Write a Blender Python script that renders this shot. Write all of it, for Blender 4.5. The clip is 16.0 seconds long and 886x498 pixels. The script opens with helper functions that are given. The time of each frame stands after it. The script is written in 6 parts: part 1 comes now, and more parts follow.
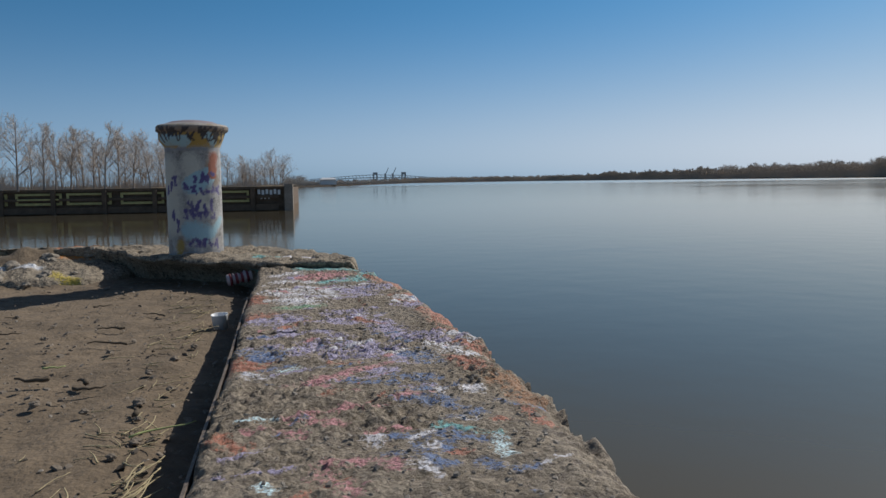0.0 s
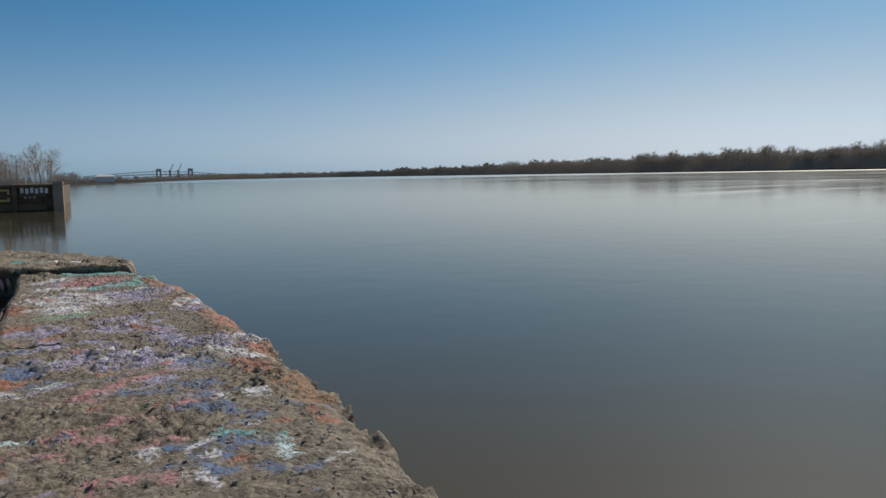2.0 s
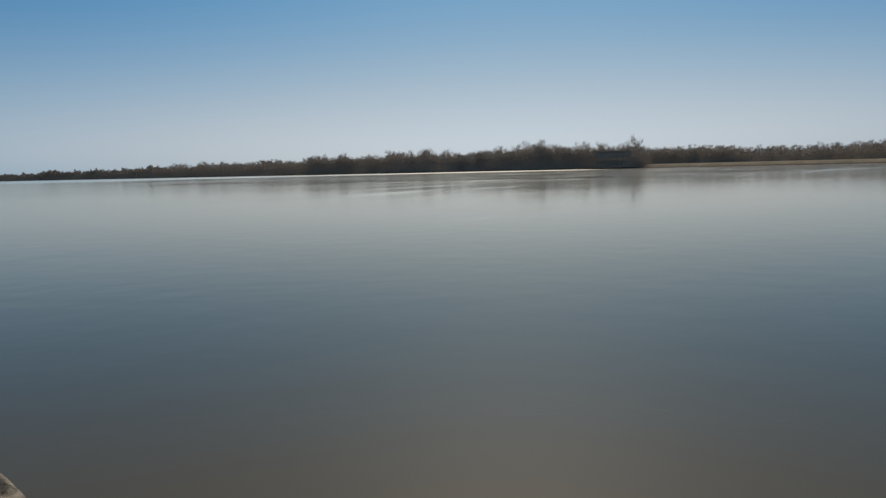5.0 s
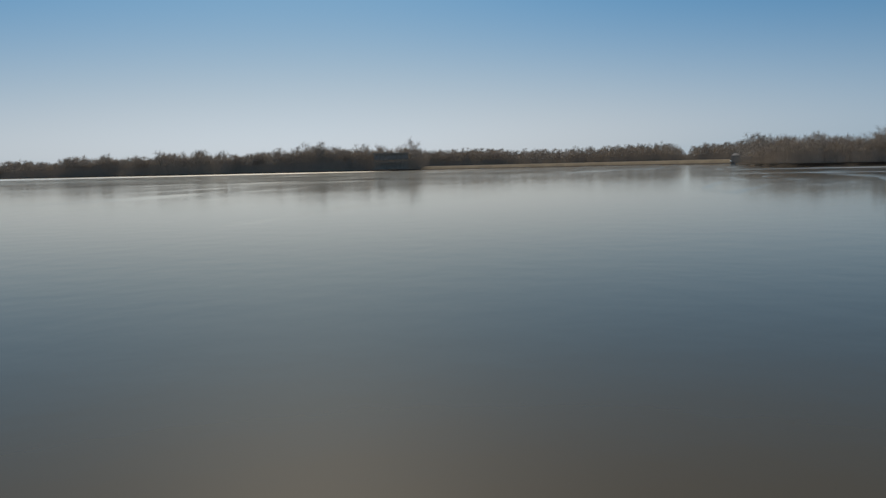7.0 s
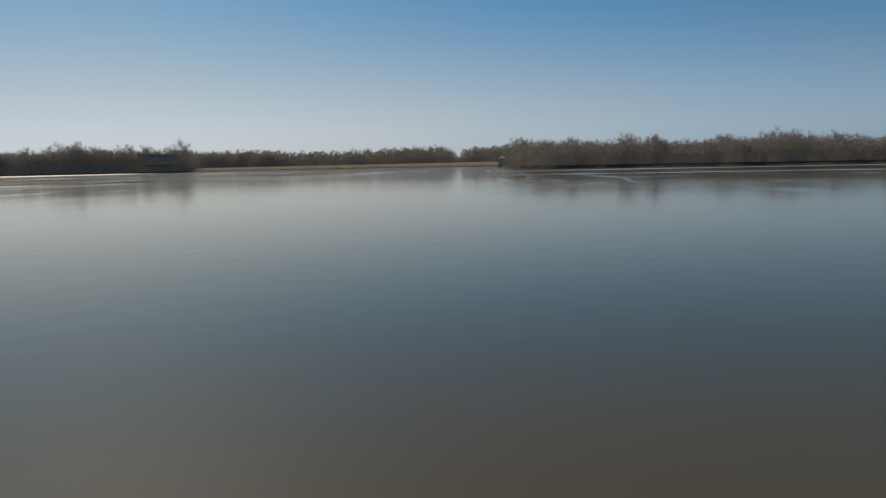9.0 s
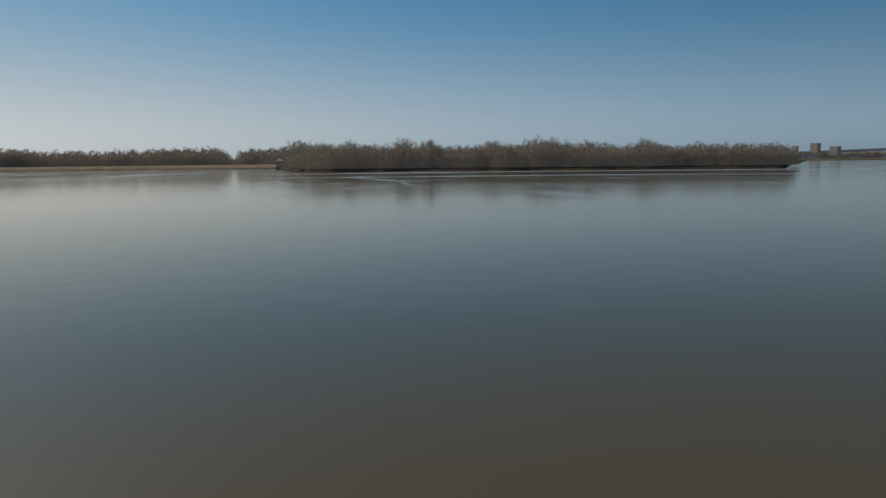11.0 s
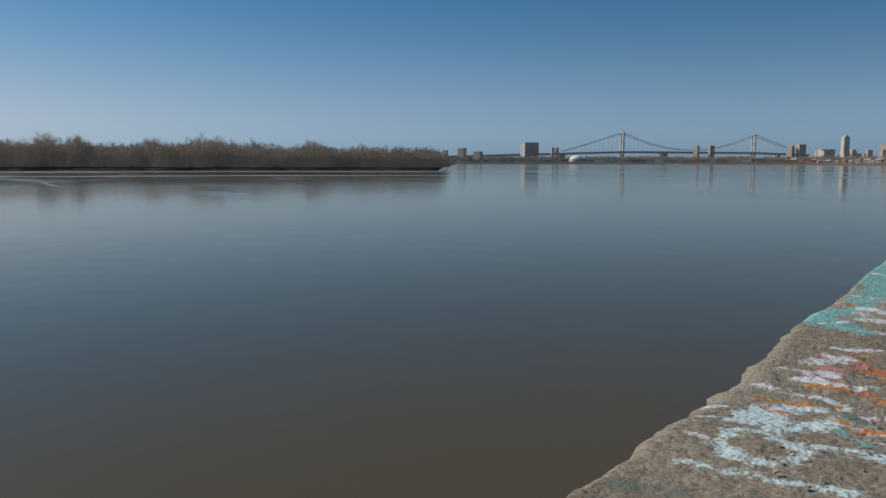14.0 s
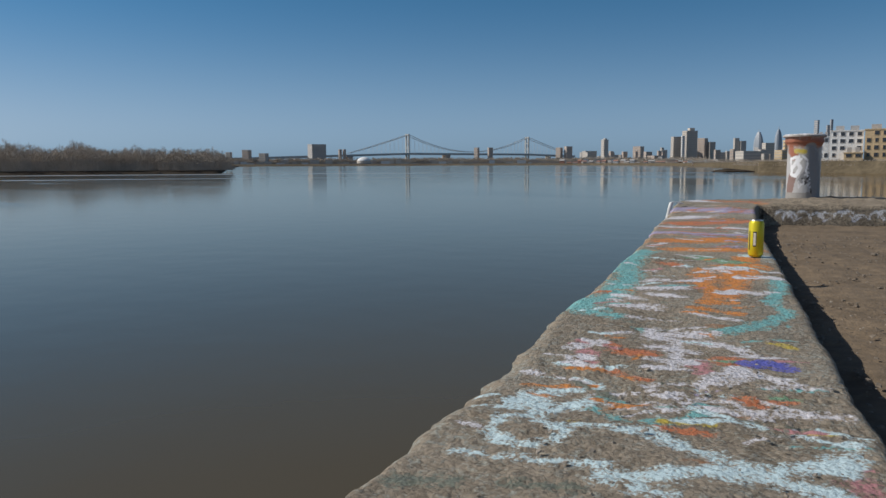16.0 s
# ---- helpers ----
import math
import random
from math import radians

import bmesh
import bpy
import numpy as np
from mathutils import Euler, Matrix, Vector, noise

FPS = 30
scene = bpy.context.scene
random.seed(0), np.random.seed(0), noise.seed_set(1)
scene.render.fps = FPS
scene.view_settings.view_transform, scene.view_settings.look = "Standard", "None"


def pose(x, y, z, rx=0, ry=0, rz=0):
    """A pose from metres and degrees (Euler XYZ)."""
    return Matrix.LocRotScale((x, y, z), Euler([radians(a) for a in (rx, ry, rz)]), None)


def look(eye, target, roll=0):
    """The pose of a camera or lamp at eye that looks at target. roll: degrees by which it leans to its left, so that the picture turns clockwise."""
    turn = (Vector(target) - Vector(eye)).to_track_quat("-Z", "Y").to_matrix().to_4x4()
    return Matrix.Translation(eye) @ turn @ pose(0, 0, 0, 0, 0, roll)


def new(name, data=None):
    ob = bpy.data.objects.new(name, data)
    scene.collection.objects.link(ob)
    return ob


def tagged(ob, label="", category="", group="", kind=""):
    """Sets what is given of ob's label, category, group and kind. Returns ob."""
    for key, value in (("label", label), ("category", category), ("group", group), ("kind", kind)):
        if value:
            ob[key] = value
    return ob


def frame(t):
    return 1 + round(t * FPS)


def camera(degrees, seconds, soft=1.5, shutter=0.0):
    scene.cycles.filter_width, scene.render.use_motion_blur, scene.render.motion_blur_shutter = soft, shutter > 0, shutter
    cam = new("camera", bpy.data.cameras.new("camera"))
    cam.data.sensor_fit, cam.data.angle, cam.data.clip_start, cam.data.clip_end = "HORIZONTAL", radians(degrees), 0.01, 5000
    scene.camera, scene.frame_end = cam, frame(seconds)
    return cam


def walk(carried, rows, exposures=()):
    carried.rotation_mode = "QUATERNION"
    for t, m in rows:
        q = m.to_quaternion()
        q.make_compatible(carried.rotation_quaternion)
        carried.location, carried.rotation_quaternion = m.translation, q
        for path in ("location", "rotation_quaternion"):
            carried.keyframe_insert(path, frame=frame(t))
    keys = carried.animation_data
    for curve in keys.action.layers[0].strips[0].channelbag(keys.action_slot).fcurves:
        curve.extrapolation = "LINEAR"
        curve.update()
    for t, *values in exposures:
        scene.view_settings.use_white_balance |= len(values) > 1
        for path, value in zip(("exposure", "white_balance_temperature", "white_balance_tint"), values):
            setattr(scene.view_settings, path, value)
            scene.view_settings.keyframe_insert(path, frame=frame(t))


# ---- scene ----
cam = camera(60.0, 16.0)

# A pan: the lens sits 0.1 m in front of the turning axis, 0.4 m above the ledge.
PAN = [
        (0, -12.70, -5.02, 0.86),
        (0.5, -16.12, -5.17, 0.87),
        (1, -20.19, -5.32, 0.73),
        (1.5, -24.29, -5.46, 0.98),
        (2, -27.89, -5.56, 1.09),
        (2.5, -31.92, -5.64, 1.17),
        (3, -36.03, -5.70, 1.26),
        (3.5, -40.25, -5.74, 1.30),
        (6, -59.93, -5.99, 1.36),
        (6.5, -64.28, -6.04, 1.35),
        (7, -68.06, -6.12, 1.34),
        (7.5, -71.72, -6.18, 1.35),
        (8, -75.71, -6.23, 1.36),
        (8.5, -80.11, -6.29, 1.31),
        (9, -84.41, -6.34, 1.27),
        (11.5, -104.85, -6.38, 0.48),
        (12, -108.83, -6.40, 0.33),
        (12.5, -112.39, -6.39, 0.26),
        (13, -116.31, -6.40, 0.18),
        (13.5, -120.90, -6.47, -0.11),
        (14, -125.17, -6.43, -0.10),
        (14.5, -129.20, -6.38, -0.01),
        (15, -132.85, -6.37, 0.02),
        (15.5, -136.67, -6.33, 0.10),
        (16, -140.78, -6.31, 0.20)]
rows = []
for t, yaw, pitch, roll in PAN:
    a = radians(yaw)
    rows.append((t, pose(-math.sin(a) * 0.100 - math.cos(a) * 0.0146, math.cos(a) * 0.100 - math.sin(a) * 0.0146, 0.4,
                         90 + pitch, 0, yaw) @ pose(0, 0, 0, 0, 0, -roll)))
walk(cam, rows, [(0, 0.04, 6350, 10), (1.5, 0.02, 6450, 9), (2.5, -0.11, 6600, 8), (3.5, -0.18, 6680, 8), (7.0, -0.12, 6820, 9), (9.0, -0.15, 6950, 9),
                 (11.5, -0.18, 7200, 9), (13.0, -0.13, 7000, 9), (14.5, 0.0, 6480, 10), (16.0, 0.03, 6450, 10)])

# ---- light ----
SUN_AZ, SUN_EL = 57.5, 40.0          # clockwise from +y, and above the horizon
world = bpy.data.worlds.new("sky_world")
world.use_nodes = True
scene.world = world
wn = world.node_tree.nodes
sky = wn.new("ShaderNodeTexSky")
sky.sky_type = "NISHITA"
sky.sun_disc = False
sky.sun_elevation, sky.sun_rotation = radians(SUN_EL), radians(SUN_AZ)
sky.air_density, sky.dust_density, sky.ozone_density = 1.0, 0.65, 4.0
wn["Background"].inputs["Strength"].default_value = 0.056
tone = wn.new("ShaderNodeMix")
tone.data_type, tone.blend_type = "RGBA", "MULTIPLY"
tone.inputs["Factor"].default_value, tone.inputs["B"].default_value = 1.0, (1.06, 1.0, 0.94, 1)
world.node_tree.links.new(sky.outputs["Color"], tone.inputs["A"])
# the low sky keeps the texture's brightness; its colour pales towards the horizon and the sun, as haze does
wl = world.node_tree.links
grey, wc, sep = (wn.new("ShaderNode" + k) for k in ("RGBToBW", "TexCoord", "SeparateXYZ"))
wl.new(tone.outputs["Result"], grey.inputs["Color"])
wl.new(wc.outputs["Generated"], sep.inputs["Vector"])


def sky_range(sock, a, c):
    k = wn.new("ShaderNodeMapRange")
    k.interpolation_type = "SMOOTHSTEP"
    k.inputs["From Min"].default_value, k.inputs["From Max"].default_value = a, c
    wl.new(sock, k.inputs["Value"])
    return k.outputs["Result"]


def sky_mix(fac, a, c, blend="MIX"):
    k = wn.new("ShaderNodeMix")
    k.data_type, k.blend_type = "RGBA", blend
    if isinstance(fac, float):
        k.inputs["Factor"].default_value = fac
    else:
        wl.new(fac, k.inputs["Factor"])
    for key, v in (("A", a), ("B", c)):
        if isinstance(v, tuple):
            k.inputs[key].default_value = (*v, 1)
        else:
            wl.new(v, k.inputs[key])
    return k.outputs["Result"]


glow, rise, high = sky_range(grey.outputs["Val"], 3.7, 10.0), sky_range(sep.outputs["Z"], -0.02, 0.24), sky_range(sep.outputs["Z"], 0.22, 0.55)
low_tint = sky_mix(glow, (0.87, 1.30, 1.72), (1.05, 1.16, 1.29))
mid_tint = sky_mix(glow, (0.28, 0.94, 1.86), (0.60, 0.99, 1.38))
hazy = sky_mix(1.0, sky_mix(rise, low_tint, mid_tint), grey.outputs["Val"], "MULTIPLY")
wl.new(sky_mix(high, hazy, tone.outputs["Result"]), wn["Background"].inputs["Color"])
sun_data = bpy.data.lights.new("sun", "SUN")
sun_data.energy, sun_data.angle, sun_data.color = 3.6, radians(0.55), (1.0, 0.95, 0.87)
sun = new("sun", sun_data)
sa, se = radians(SUN_AZ), radians(SUN_EL)
sun.matrix_world = look((0, 0, 60), (-math.sin(sa) * math.cos(se), -math.cos(sa) * math.cos(se), 60 - math.sin(se)))

WATER_Z, DECK_Z = -1.8, -0.120


# ---- materials ----
def material(name, base, rough=0.8, metal=0.0, vary=0.25, scale=8.0, bump=0.0, bump_scale=60.0, spec=0.5, tint=None, rand=0.0):
    """A node material: base colour broken up at two scales, roughness variation and fine relief."""
    m = bpy.data.materials.new(name)
    m.use_nodes = True
    n, l = m.node_tree.nodes, m.node_tree.links
    b = n["Principled BSDF"]
    b.inputs["Roughness"].default_value, b.inputs["Metallic"].default_value = rough, metal
    b.inputs["Specular IOR Level"].default_value = spec
    co = n.new("ShaderNodeTexCoord")
    big, small = n.new("ShaderNodeTexNoise"), n.new("ShaderNodeTexNoise")
    big.inputs["Scale"].default_value, small.inputs["Scale"].default_value = scale, scale * 7.3
    big.inputs["Detail"].default_value, small.inputs["Detail"].default_value = 5, 6
    for k in (big, small):
        l.new(co.outputs["Object"], k.inputs["Vector"])
    add = n.new("ShaderNodeMath")
    add.operation = "ADD"
    l.new(big.outputs["Fac"], add.inputs[0]), l.new(small.outputs["Fac"], add.inputs[1])
    ramp = n.new("ShaderNodeMapRange")
    ramp.inputs["From Min"].default_value, ramp.inputs["From Max"].default_value = 0.6, 1.4
    ramp.inputs["To Min"].default_value, ramp.inputs["To Max"].default_value = 0, 1
    l.new(add.outputs[0], ramp.inputs["Value"])
    mix = n.new("ShaderNodeMix")
    mix.data_type = "RGBA"
    lo = tuple(c * (1 - vary) for c in base)
    hi = tint or tuple(min(1, c * (1 + vary)) for c in base)
    mix.inputs["A"].default_value, mix.inputs["B"].default_value = (*lo, 1), (*hi, 1)
    l.new(ramp.outputs["Result"], mix.inputs["Factor"])
    colour = mix.outputs["Result"]
    if rand:
        info = n.new("ShaderNodeObjectInfo")
        hsv = n.new("ShaderNodeHueSaturation")
        mr = n.new("ShaderNodeMapRange")
        mr.inputs["To Min"].default_value, mr.inputs["To Max"].default_value = 1 - rand, 1 + rand
        l.new(info.outputs["Random"], mr.inputs["Value"])
        l.new(mr.outputs["Result"], hsv.inputs["Value"]), l.new(colour, hsv.inputs["Color"])
        colour = hsv.outputs["Color"]
    l.new(colour, b.inputs["Base Color"])
    if bump:
        nz, bp = n.new("ShaderNodeTexNoise"), n.new("ShaderNodeBump")
        nz.inputs["Scale"].default_value, nz.inputs["Detail"].default_value = bump_scale, 7
        bp.inputs["Strength"].default_value, bp.inputs["Distance"].default_value = bump, 0.5 / bump_scale
        l.new(co.outputs["Object"], nz.inputs["Vector"])
        l.new(nz.outputs["Fac"], bp.inputs["Height"]), l.new(bp.outputs["Normal"], b.inputs["Normal"])
    return m


def painted(name, base_lo, base_hi, scale=25.0, rough=0.9, wear=1.0, grit=1.0, bare=0.42):
    """Worn mineral surface that carries paint: colour attribute 'paint', whose alpha is the cover, broken by grain."""
    m = bpy.data.materials.new(name)
    m.use_nodes = True
    n, l = m.node_tree.nodes, m.node_tree.links
    b = n["Principled BSDF"]
    b.inputs["Roughness"].default_value = rough
    b.inputs["Specular IOR Level"].default_value = 0.3
    co = n.new("ShaderNodeTexCoord")

    def noise_node(sc, detail=6, rg=0.6):
        k = n.new("ShaderNodeTexNoise")
        k.inputs["Scale"].default_value, k.inputs["Detail"].default_value, k.inputs["Roughness"].default_value = sc, detail, rg
        l.new(co.outputs["Object"], k.inputs["Vector"])
        return k.outputs["Fac"]

    def mapped(sock, a, c, lo=0.0, hi=1.0):
        k = n.new("ShaderNodeMapRange")
        for key, v in (("From Min", a), ("From Max", c), ("To Min", lo), ("To Max", hi)):
            k.inputs[key].default_value = v
        l.new(sock, k.inputs["Value"])
        return k.outputs["Result"]

    def mixed(f, a, c):
        k = n.new("ShaderNodeMix")
        k.data_type = "RGBA"
        l.new(f, k.inputs["Factor"])
        for s, v in (("A", a), ("B", c)):
            if isinstance(v, tuple):
                k.inputs[s].default_value = (*v, 1)
            else:
                l.new(v, k.inputs[s])
        return k.outputs["Result"]

    def math_node(op, a, c):
        k = n.new("ShaderNodeMath")
        k.operation = op
        for i, v in enumerate((a, c)):
            if isinstance(v, (int, float)):
                k.inputs[i].default_value = v
            else:
                l.new(v, k.inputs[i])
        return k.outputs[0]

    stone = mixed(mapped(noise_node(scale * 0.12), 0.35, 0.65), base_lo, base_hi)
    stone = mixed(mapped(noise_node(scale * 2.2, 8, 0.7), 0.35, 0.7), mixed(mapped(noise_node(scale), 0.3, 0.7), tuple(c * 0.5 for c in base_lo), stone), stone)
    # aggregate: small stones of their own shade, with pits between
    cell = n.new("ShaderNodeTexVoronoi")
    cell.inputs["Scale"].default_value = scale * 4.2
    l.new(co.outputs["Object"], cell.inputs["Vector"])
    shade = n.new("ShaderNodeRGBToBW")
    l.new(cell.outputs["Color"], shade.inputs["Color"])
    stone = mixed(mapped(shade.outputs["Val"], 0.15, 0.85, 0.0, 0.38 * grit), stone, mixed(mapped(shade.outputs["Val"], 0.4, 0.6), tuple(c * 0.45 for c in base_lo), tuple(min(1, c * 1.45) for c in base_hi)))
    at = n.new("ShaderNodeVertexColor")
    at.layer_name = "paint"

    def off(sc, k, detail=4):
        return math_node("MULTIPLY", math_node("SUBTRACT", noise_node(sc, detail, 0.65), 0.5), k)
    wear_sum = math_node("ADD", off(scale * 2.4, 3.6), math_node("ADD", off(scale * 7.0, 3.4), off(scale * 0.5, 1.6)))
    wear_sum = math_node("MULTIPLY", wear_sum, wear)
    cover = mapped(math_node("SUBTRACT", math_node("SUBTRACT", at.outputs["Alpha"], bare), wear_sum), -0.32, 0.38, 0.0, 0.93)
    l.new(mixed(cover, stone, at.outputs["Color"]), b.inputs["Base Color"])
    l.new(mapped(cover, 0, 1, rough, 0.55), b.inputs["Roughness"])
    bp = n.new("ShaderNodeBump")
    bp.inputs["Strength"].default_value, bp.inputs["Distance"].default_value = 0.9, 0.008 * grit
    pits = math_node("MULTIPLY", math_node("SUBTRACT", 0.6, cell.outputs["Distance"]), 0.5)
    l.new(math_node("ADD", math_node("ADD", noise_node(scale * 4, 8, 0.7), pits), math_node("MULTIPLY", cover, 0.08)), bp.inputs["Height"])
    l.new(bp.outputs["Normal"], b.inputs["Normal"])
    return m


MAT = {}
MAT["twig"] = material("bare_twig", (0.46, 0.395, 0.325), 0.9, vary=0.35, scale=0.5)
MAT["bark"] = material("bark", (0.30, 0.25, 0.21), 0.9, vary=0.35, scale=3, bump=0.5, bump_scale=30)
MAT["soil"] = material("packed_soil", (0.166, 0.122, 0.078), 0.95, vary=0.4, scale=3.0, bump=0.9, bump_scale=70)
MAT["bank"] = material("dry_grass_bank", (0.17, 0.135, 0.09), 0.95, vary=0.35, scale=0.08, spec=0.1)
MAT["scrub"] = material("brown_scrub_bank", (0.115, 0.092, 0.060), 0.95, vary=0.5, scale=0.15, spec=0.1)
MAT["mud"] = material("mud_bank", (0.055, 0.045, 0.035), 0.95, vary=0.35, scale=0.2, spec=0.05)
MAT["ledge"] = painted("worn_concrete_with_paint", (0.210, 0.170, 0.122), (0.350, 0.294, 0.226))
MAT["deck_slab"] = painted("slab_concrete_with_paint", (0.24, 0.19, 0.135), (0.40, 0.335, 0.25))
MAT["bollard_paint"] = painted("sprayed_iron", (0.37, 0.35, 0.32), (0.54, 0.525, 0.51), scale=18.0, rough=0.6, wear=0.36, grit=0.12, bare=0.26)
MAT["pier_dark"] = material("tarred_timber", (0.125, 0.085, 0.055), 0.85, vary=0.5, scale=2)
MAT["pier_conc"] = material("stained_concrete", (0.26, 0.22, 0.18), 0.9, vary=0.4, scale=1.2, bump=0.4, bump_scale=12)
MAT["yellow_band"] = material("faded_yellow_paint", (0.50, 0.43, 0.18), 0.8, vary=0.35, scale=3)
# far steel: the haze of distance is put into this paled base colour
MAT["steel_far"] = material("hazed_blue_grey_steel", (0.46, 0.47, 0.46), 0.7, vary=0.1, scale=0.05)
MAT["white_far"] = material("white_cladding", (0.75, 0.75, 0.74), 0.7, vary=0.06, scale=0.3)
MAT["tan_far"] = material("tan_sheathing", (0.6, 0.45, 0.27), 0.8, vary=0.2, scale=0.3)
# far facades and window bands, to slate: haze put into paled base colours
MAT["grey_far"] = material("hazed_grey_facade", (0.54, 0.485, 0.425), 0.8, vary=0.12, scale=0.06)
MAT["brown_far"] = material("hazed_brown_masonry", (0.52, 0.42, 0.35), 0.85, vary=0.15, scale=0.06)
MAT["glass_far"] = material("hazed_window_band", (0.41, 0.39, 0.37), 0.45, vary=0.2, scale=0.2)
MAT["slate_far"] = material("hazed_slate_facade", (0.43, 0.41, 0.39), 0.7, vary=0.12, scale=0.06)
MAT["tower_glass"] = material("blue_grey_curtain_wall", (0.30, 0.33, 0.37), 0.5, vary=0.12, scale=0.05)
MAT["brick_far"] = material("red_brick", (0.36, 0.19, 0.14), 0.85, vary=0.2, scale=0.2)
MAT["pane"] = material("dark_window_pane", (0.05, 0.055, 0.065), 0.2, vary=0.2, scale=0.2)
MAT["pale_far"] = material("pale_stone_facade", (0.6, 0.55, 0.49), 0.8, vary=0.12, scale=0.06)


def water_material():
    m = bpy.data.materials.new("silty_river_water")
    m.use_nodes = True
    n, l = m.node_tree.nodes, m.node_tree.links
    n.remove(n["Principled BSDF"])
    silt, mirror, glitter = n.new("ShaderNodeBsdfDiffuse"), n.new("ShaderNodeBsdfGlossy"), n.new("ShaderNodeBsdfGlossy")
    mirror.inputs["Color"].default_value, glitter.inputs["Color"].default_value = (1.0, 0.94, 0.85, 1), (1.0, 0.97, 0.92, 1)
    glitter.inputs["Roughness"].default_value = 0.52    # fine capillary ripples spread the sun's light
    fres, sheen, shine = n.new("ShaderNodeFresnel"), n.new("ShaderNodeMixShader"), n.new("ShaderNodeMixShader")
    fres.inputs["IOR"].default_value, sheen.inputs["Fac"].default_value = 1.34, 0.008
    l.new(silt.outputs[0], sheen.inputs[1]), l.new(glitter.outputs[0], sheen.inputs[2])
    l.new(fres.outputs[0], shine.inputs["Fac"]), l.new(sheen.outputs[0], shine.inputs[1]), l.new(mirror.outputs[0], shine.inputs[2])
    l.new(shine.outputs[0], n["Material Output"].inputs["Surface"])
    co = n.new("ShaderNodeTexCoord")

    def streaks(scale, turn, detail, warp=0.0):
        mp, k = n.new("ShaderNodeMapping"), n.new("ShaderNodeTexNoise")
        l.new(co.outputs["Object"], mp.inputs["Vector"])
        mp.inputs["Rotation"].default_value, mp.inputs["Scale"].default_value = (0, 0, radians(turn)), scale
        k.inputs["Scale"].default_value, k.inputs["Detail"].default_value = 1.0, detail
        k.inputs["Distortion"].default_value = warp
        l.new(mp.outputs["Vector"], k.inputs["Vector"])
        return k.outputs["Fac"]

    def mapped(sock, a, c, lo, hi):
        k = n.new("ShaderNodeMapRange")
        for key, v in (("From Min", a), ("From Max", c), ("To Min", lo), ("To Max", hi)):
            k.inputs[key].default_value = v
        l.new(sock, k.inputs["Value"])
        return k.outputs["Result"]

    def add(a, c):
        k = n.new("ShaderNodeMath")
        l.new(a, k.inputs[0]), l.new(c, k.inputs[1])
        return k.outputs[0]
    # silt clouds in the water
    mix = n.new("ShaderNodeMix")
    mix.data_type = "RGBA"
    mix.inputs["A"].default_value, mix.inputs["B"].default_value = (0.072, 0.056, 0.031, 1), (0.085, 0.067, 0.038, 1)
    l.new(mapped(streaks((0.05, 0.02, 1), 10, 4), 0.35, 0.65, 0, 1), mix.inputs["Factor"])
    l.new(mix.outputs["Result"], silt.inputs["Color"])
    # wind lanes and current lines
    lanes = mapped(streaks((0.012, 0.06, 1), 25, 4, 1.0), 0.58, 0.75, 0, 0.06)
    lines = mapped(streaks((0.025, 0.16, 1), -14, 4, 1.6), 0.60, 0.70, 0, 0.06)
    # two long slicks along the island, where the current breaks
    far, east = n.new("ShaderNodeVectorMath"), n.new("ShaderNodeSeparateXYZ")
    far.operation = "LENGTH"
    l.new(co.outputs["Object"], far.inputs[0]), l.new(co.outputs["Object"], east.inputs["Vector"])
    wave = mapped(streaks((0.006, 0.006, 1), 0, 2), 0.3, 0.7, -5, 5)
    slick = None
    for r0, wide in ((132, 2.2), (190, 7.0)):
        dist = n.new("ShaderNodeMath")
        dist.operation = "ABSOLUTE"
        gap = n.new("ShaderNodeMath")
        gap.operation = "SUBTRACT"
        gap.inputs[1].default_value = r0
        l.new(add(far.outputs["Value"], wave), gap.inputs[0]), l.new(gap.outputs[0], dist.inputs[0])
        ring = mapped(dist.outputs[0], wide * 0.4, wide, 0.3, 0.0)
        slick = add(slick, ring) if slick else ring
    only = n.new("ShaderNodeMath")
    only.operation = "MULTIPLY"
    l.new(slick, only.inputs[0]), l.new(mapped(east.outputs["Y"], 8, -25, 0, 1), only.inputs[1])
    only2 = n.new("ShaderNodeMath")
    only2.operation = "MULTIPLY"
    l.new(only.outputs[0], only2.inputs[0]), l.new(mapped(east.outputs["X"], 40, 90, 0, 1), only2.inputs[1])
    calm = add(mapped(streaks((0.02, 0.02, 1), 0, 3), 0.3, 0.7, 0.060, 0.095), add(lanes, lines))
    # ruffled water under the wooded shore upstream
    shore, lean = n.new("ShaderNodeMath"), n.new("ShaderNodeMath")
    lean.operation = "MULTIPLY"
    lean.inputs[1].default_value = -0.47
    l.new(east.outputs["X"], lean.inputs[0])
    shore.operation = "MULTIPLY"
    l.new(mapped(add(far.outputs["Value"], wave), 480, 520, 0, 0.10), shore.inputs[0])
    l.new(mapped(add(east.outputs["Y"], lean.outputs[0]), 0, 30, 0, 1), shore.inputs[1])
    l.new(add(add(calm, only2.outputs[0]), shore.outputs[0]), mirror.inputs["Roughness"])
    rip, bp = n.new("ShaderNodeTexNoise"), n.new("ShaderNodeBump")
    rip.inputs["Scale"].default_value, rip.inputs["Detail"].default_value = 0.9, 3
    bp.inputs["Strength"].default_value, bp.inputs["Distance"].default_value = 0.22, 0.025
    l.new(co.outputs["Object"], rip.inputs["Vector"])
    l.new(rip.outputs["Fac"], bp.inputs["Height"])
    for k in (mirror, fres):
        l.new(bp.outputs["Normal"], k.inputs["Normal"])
    return m


MAT["water"] = water_material()


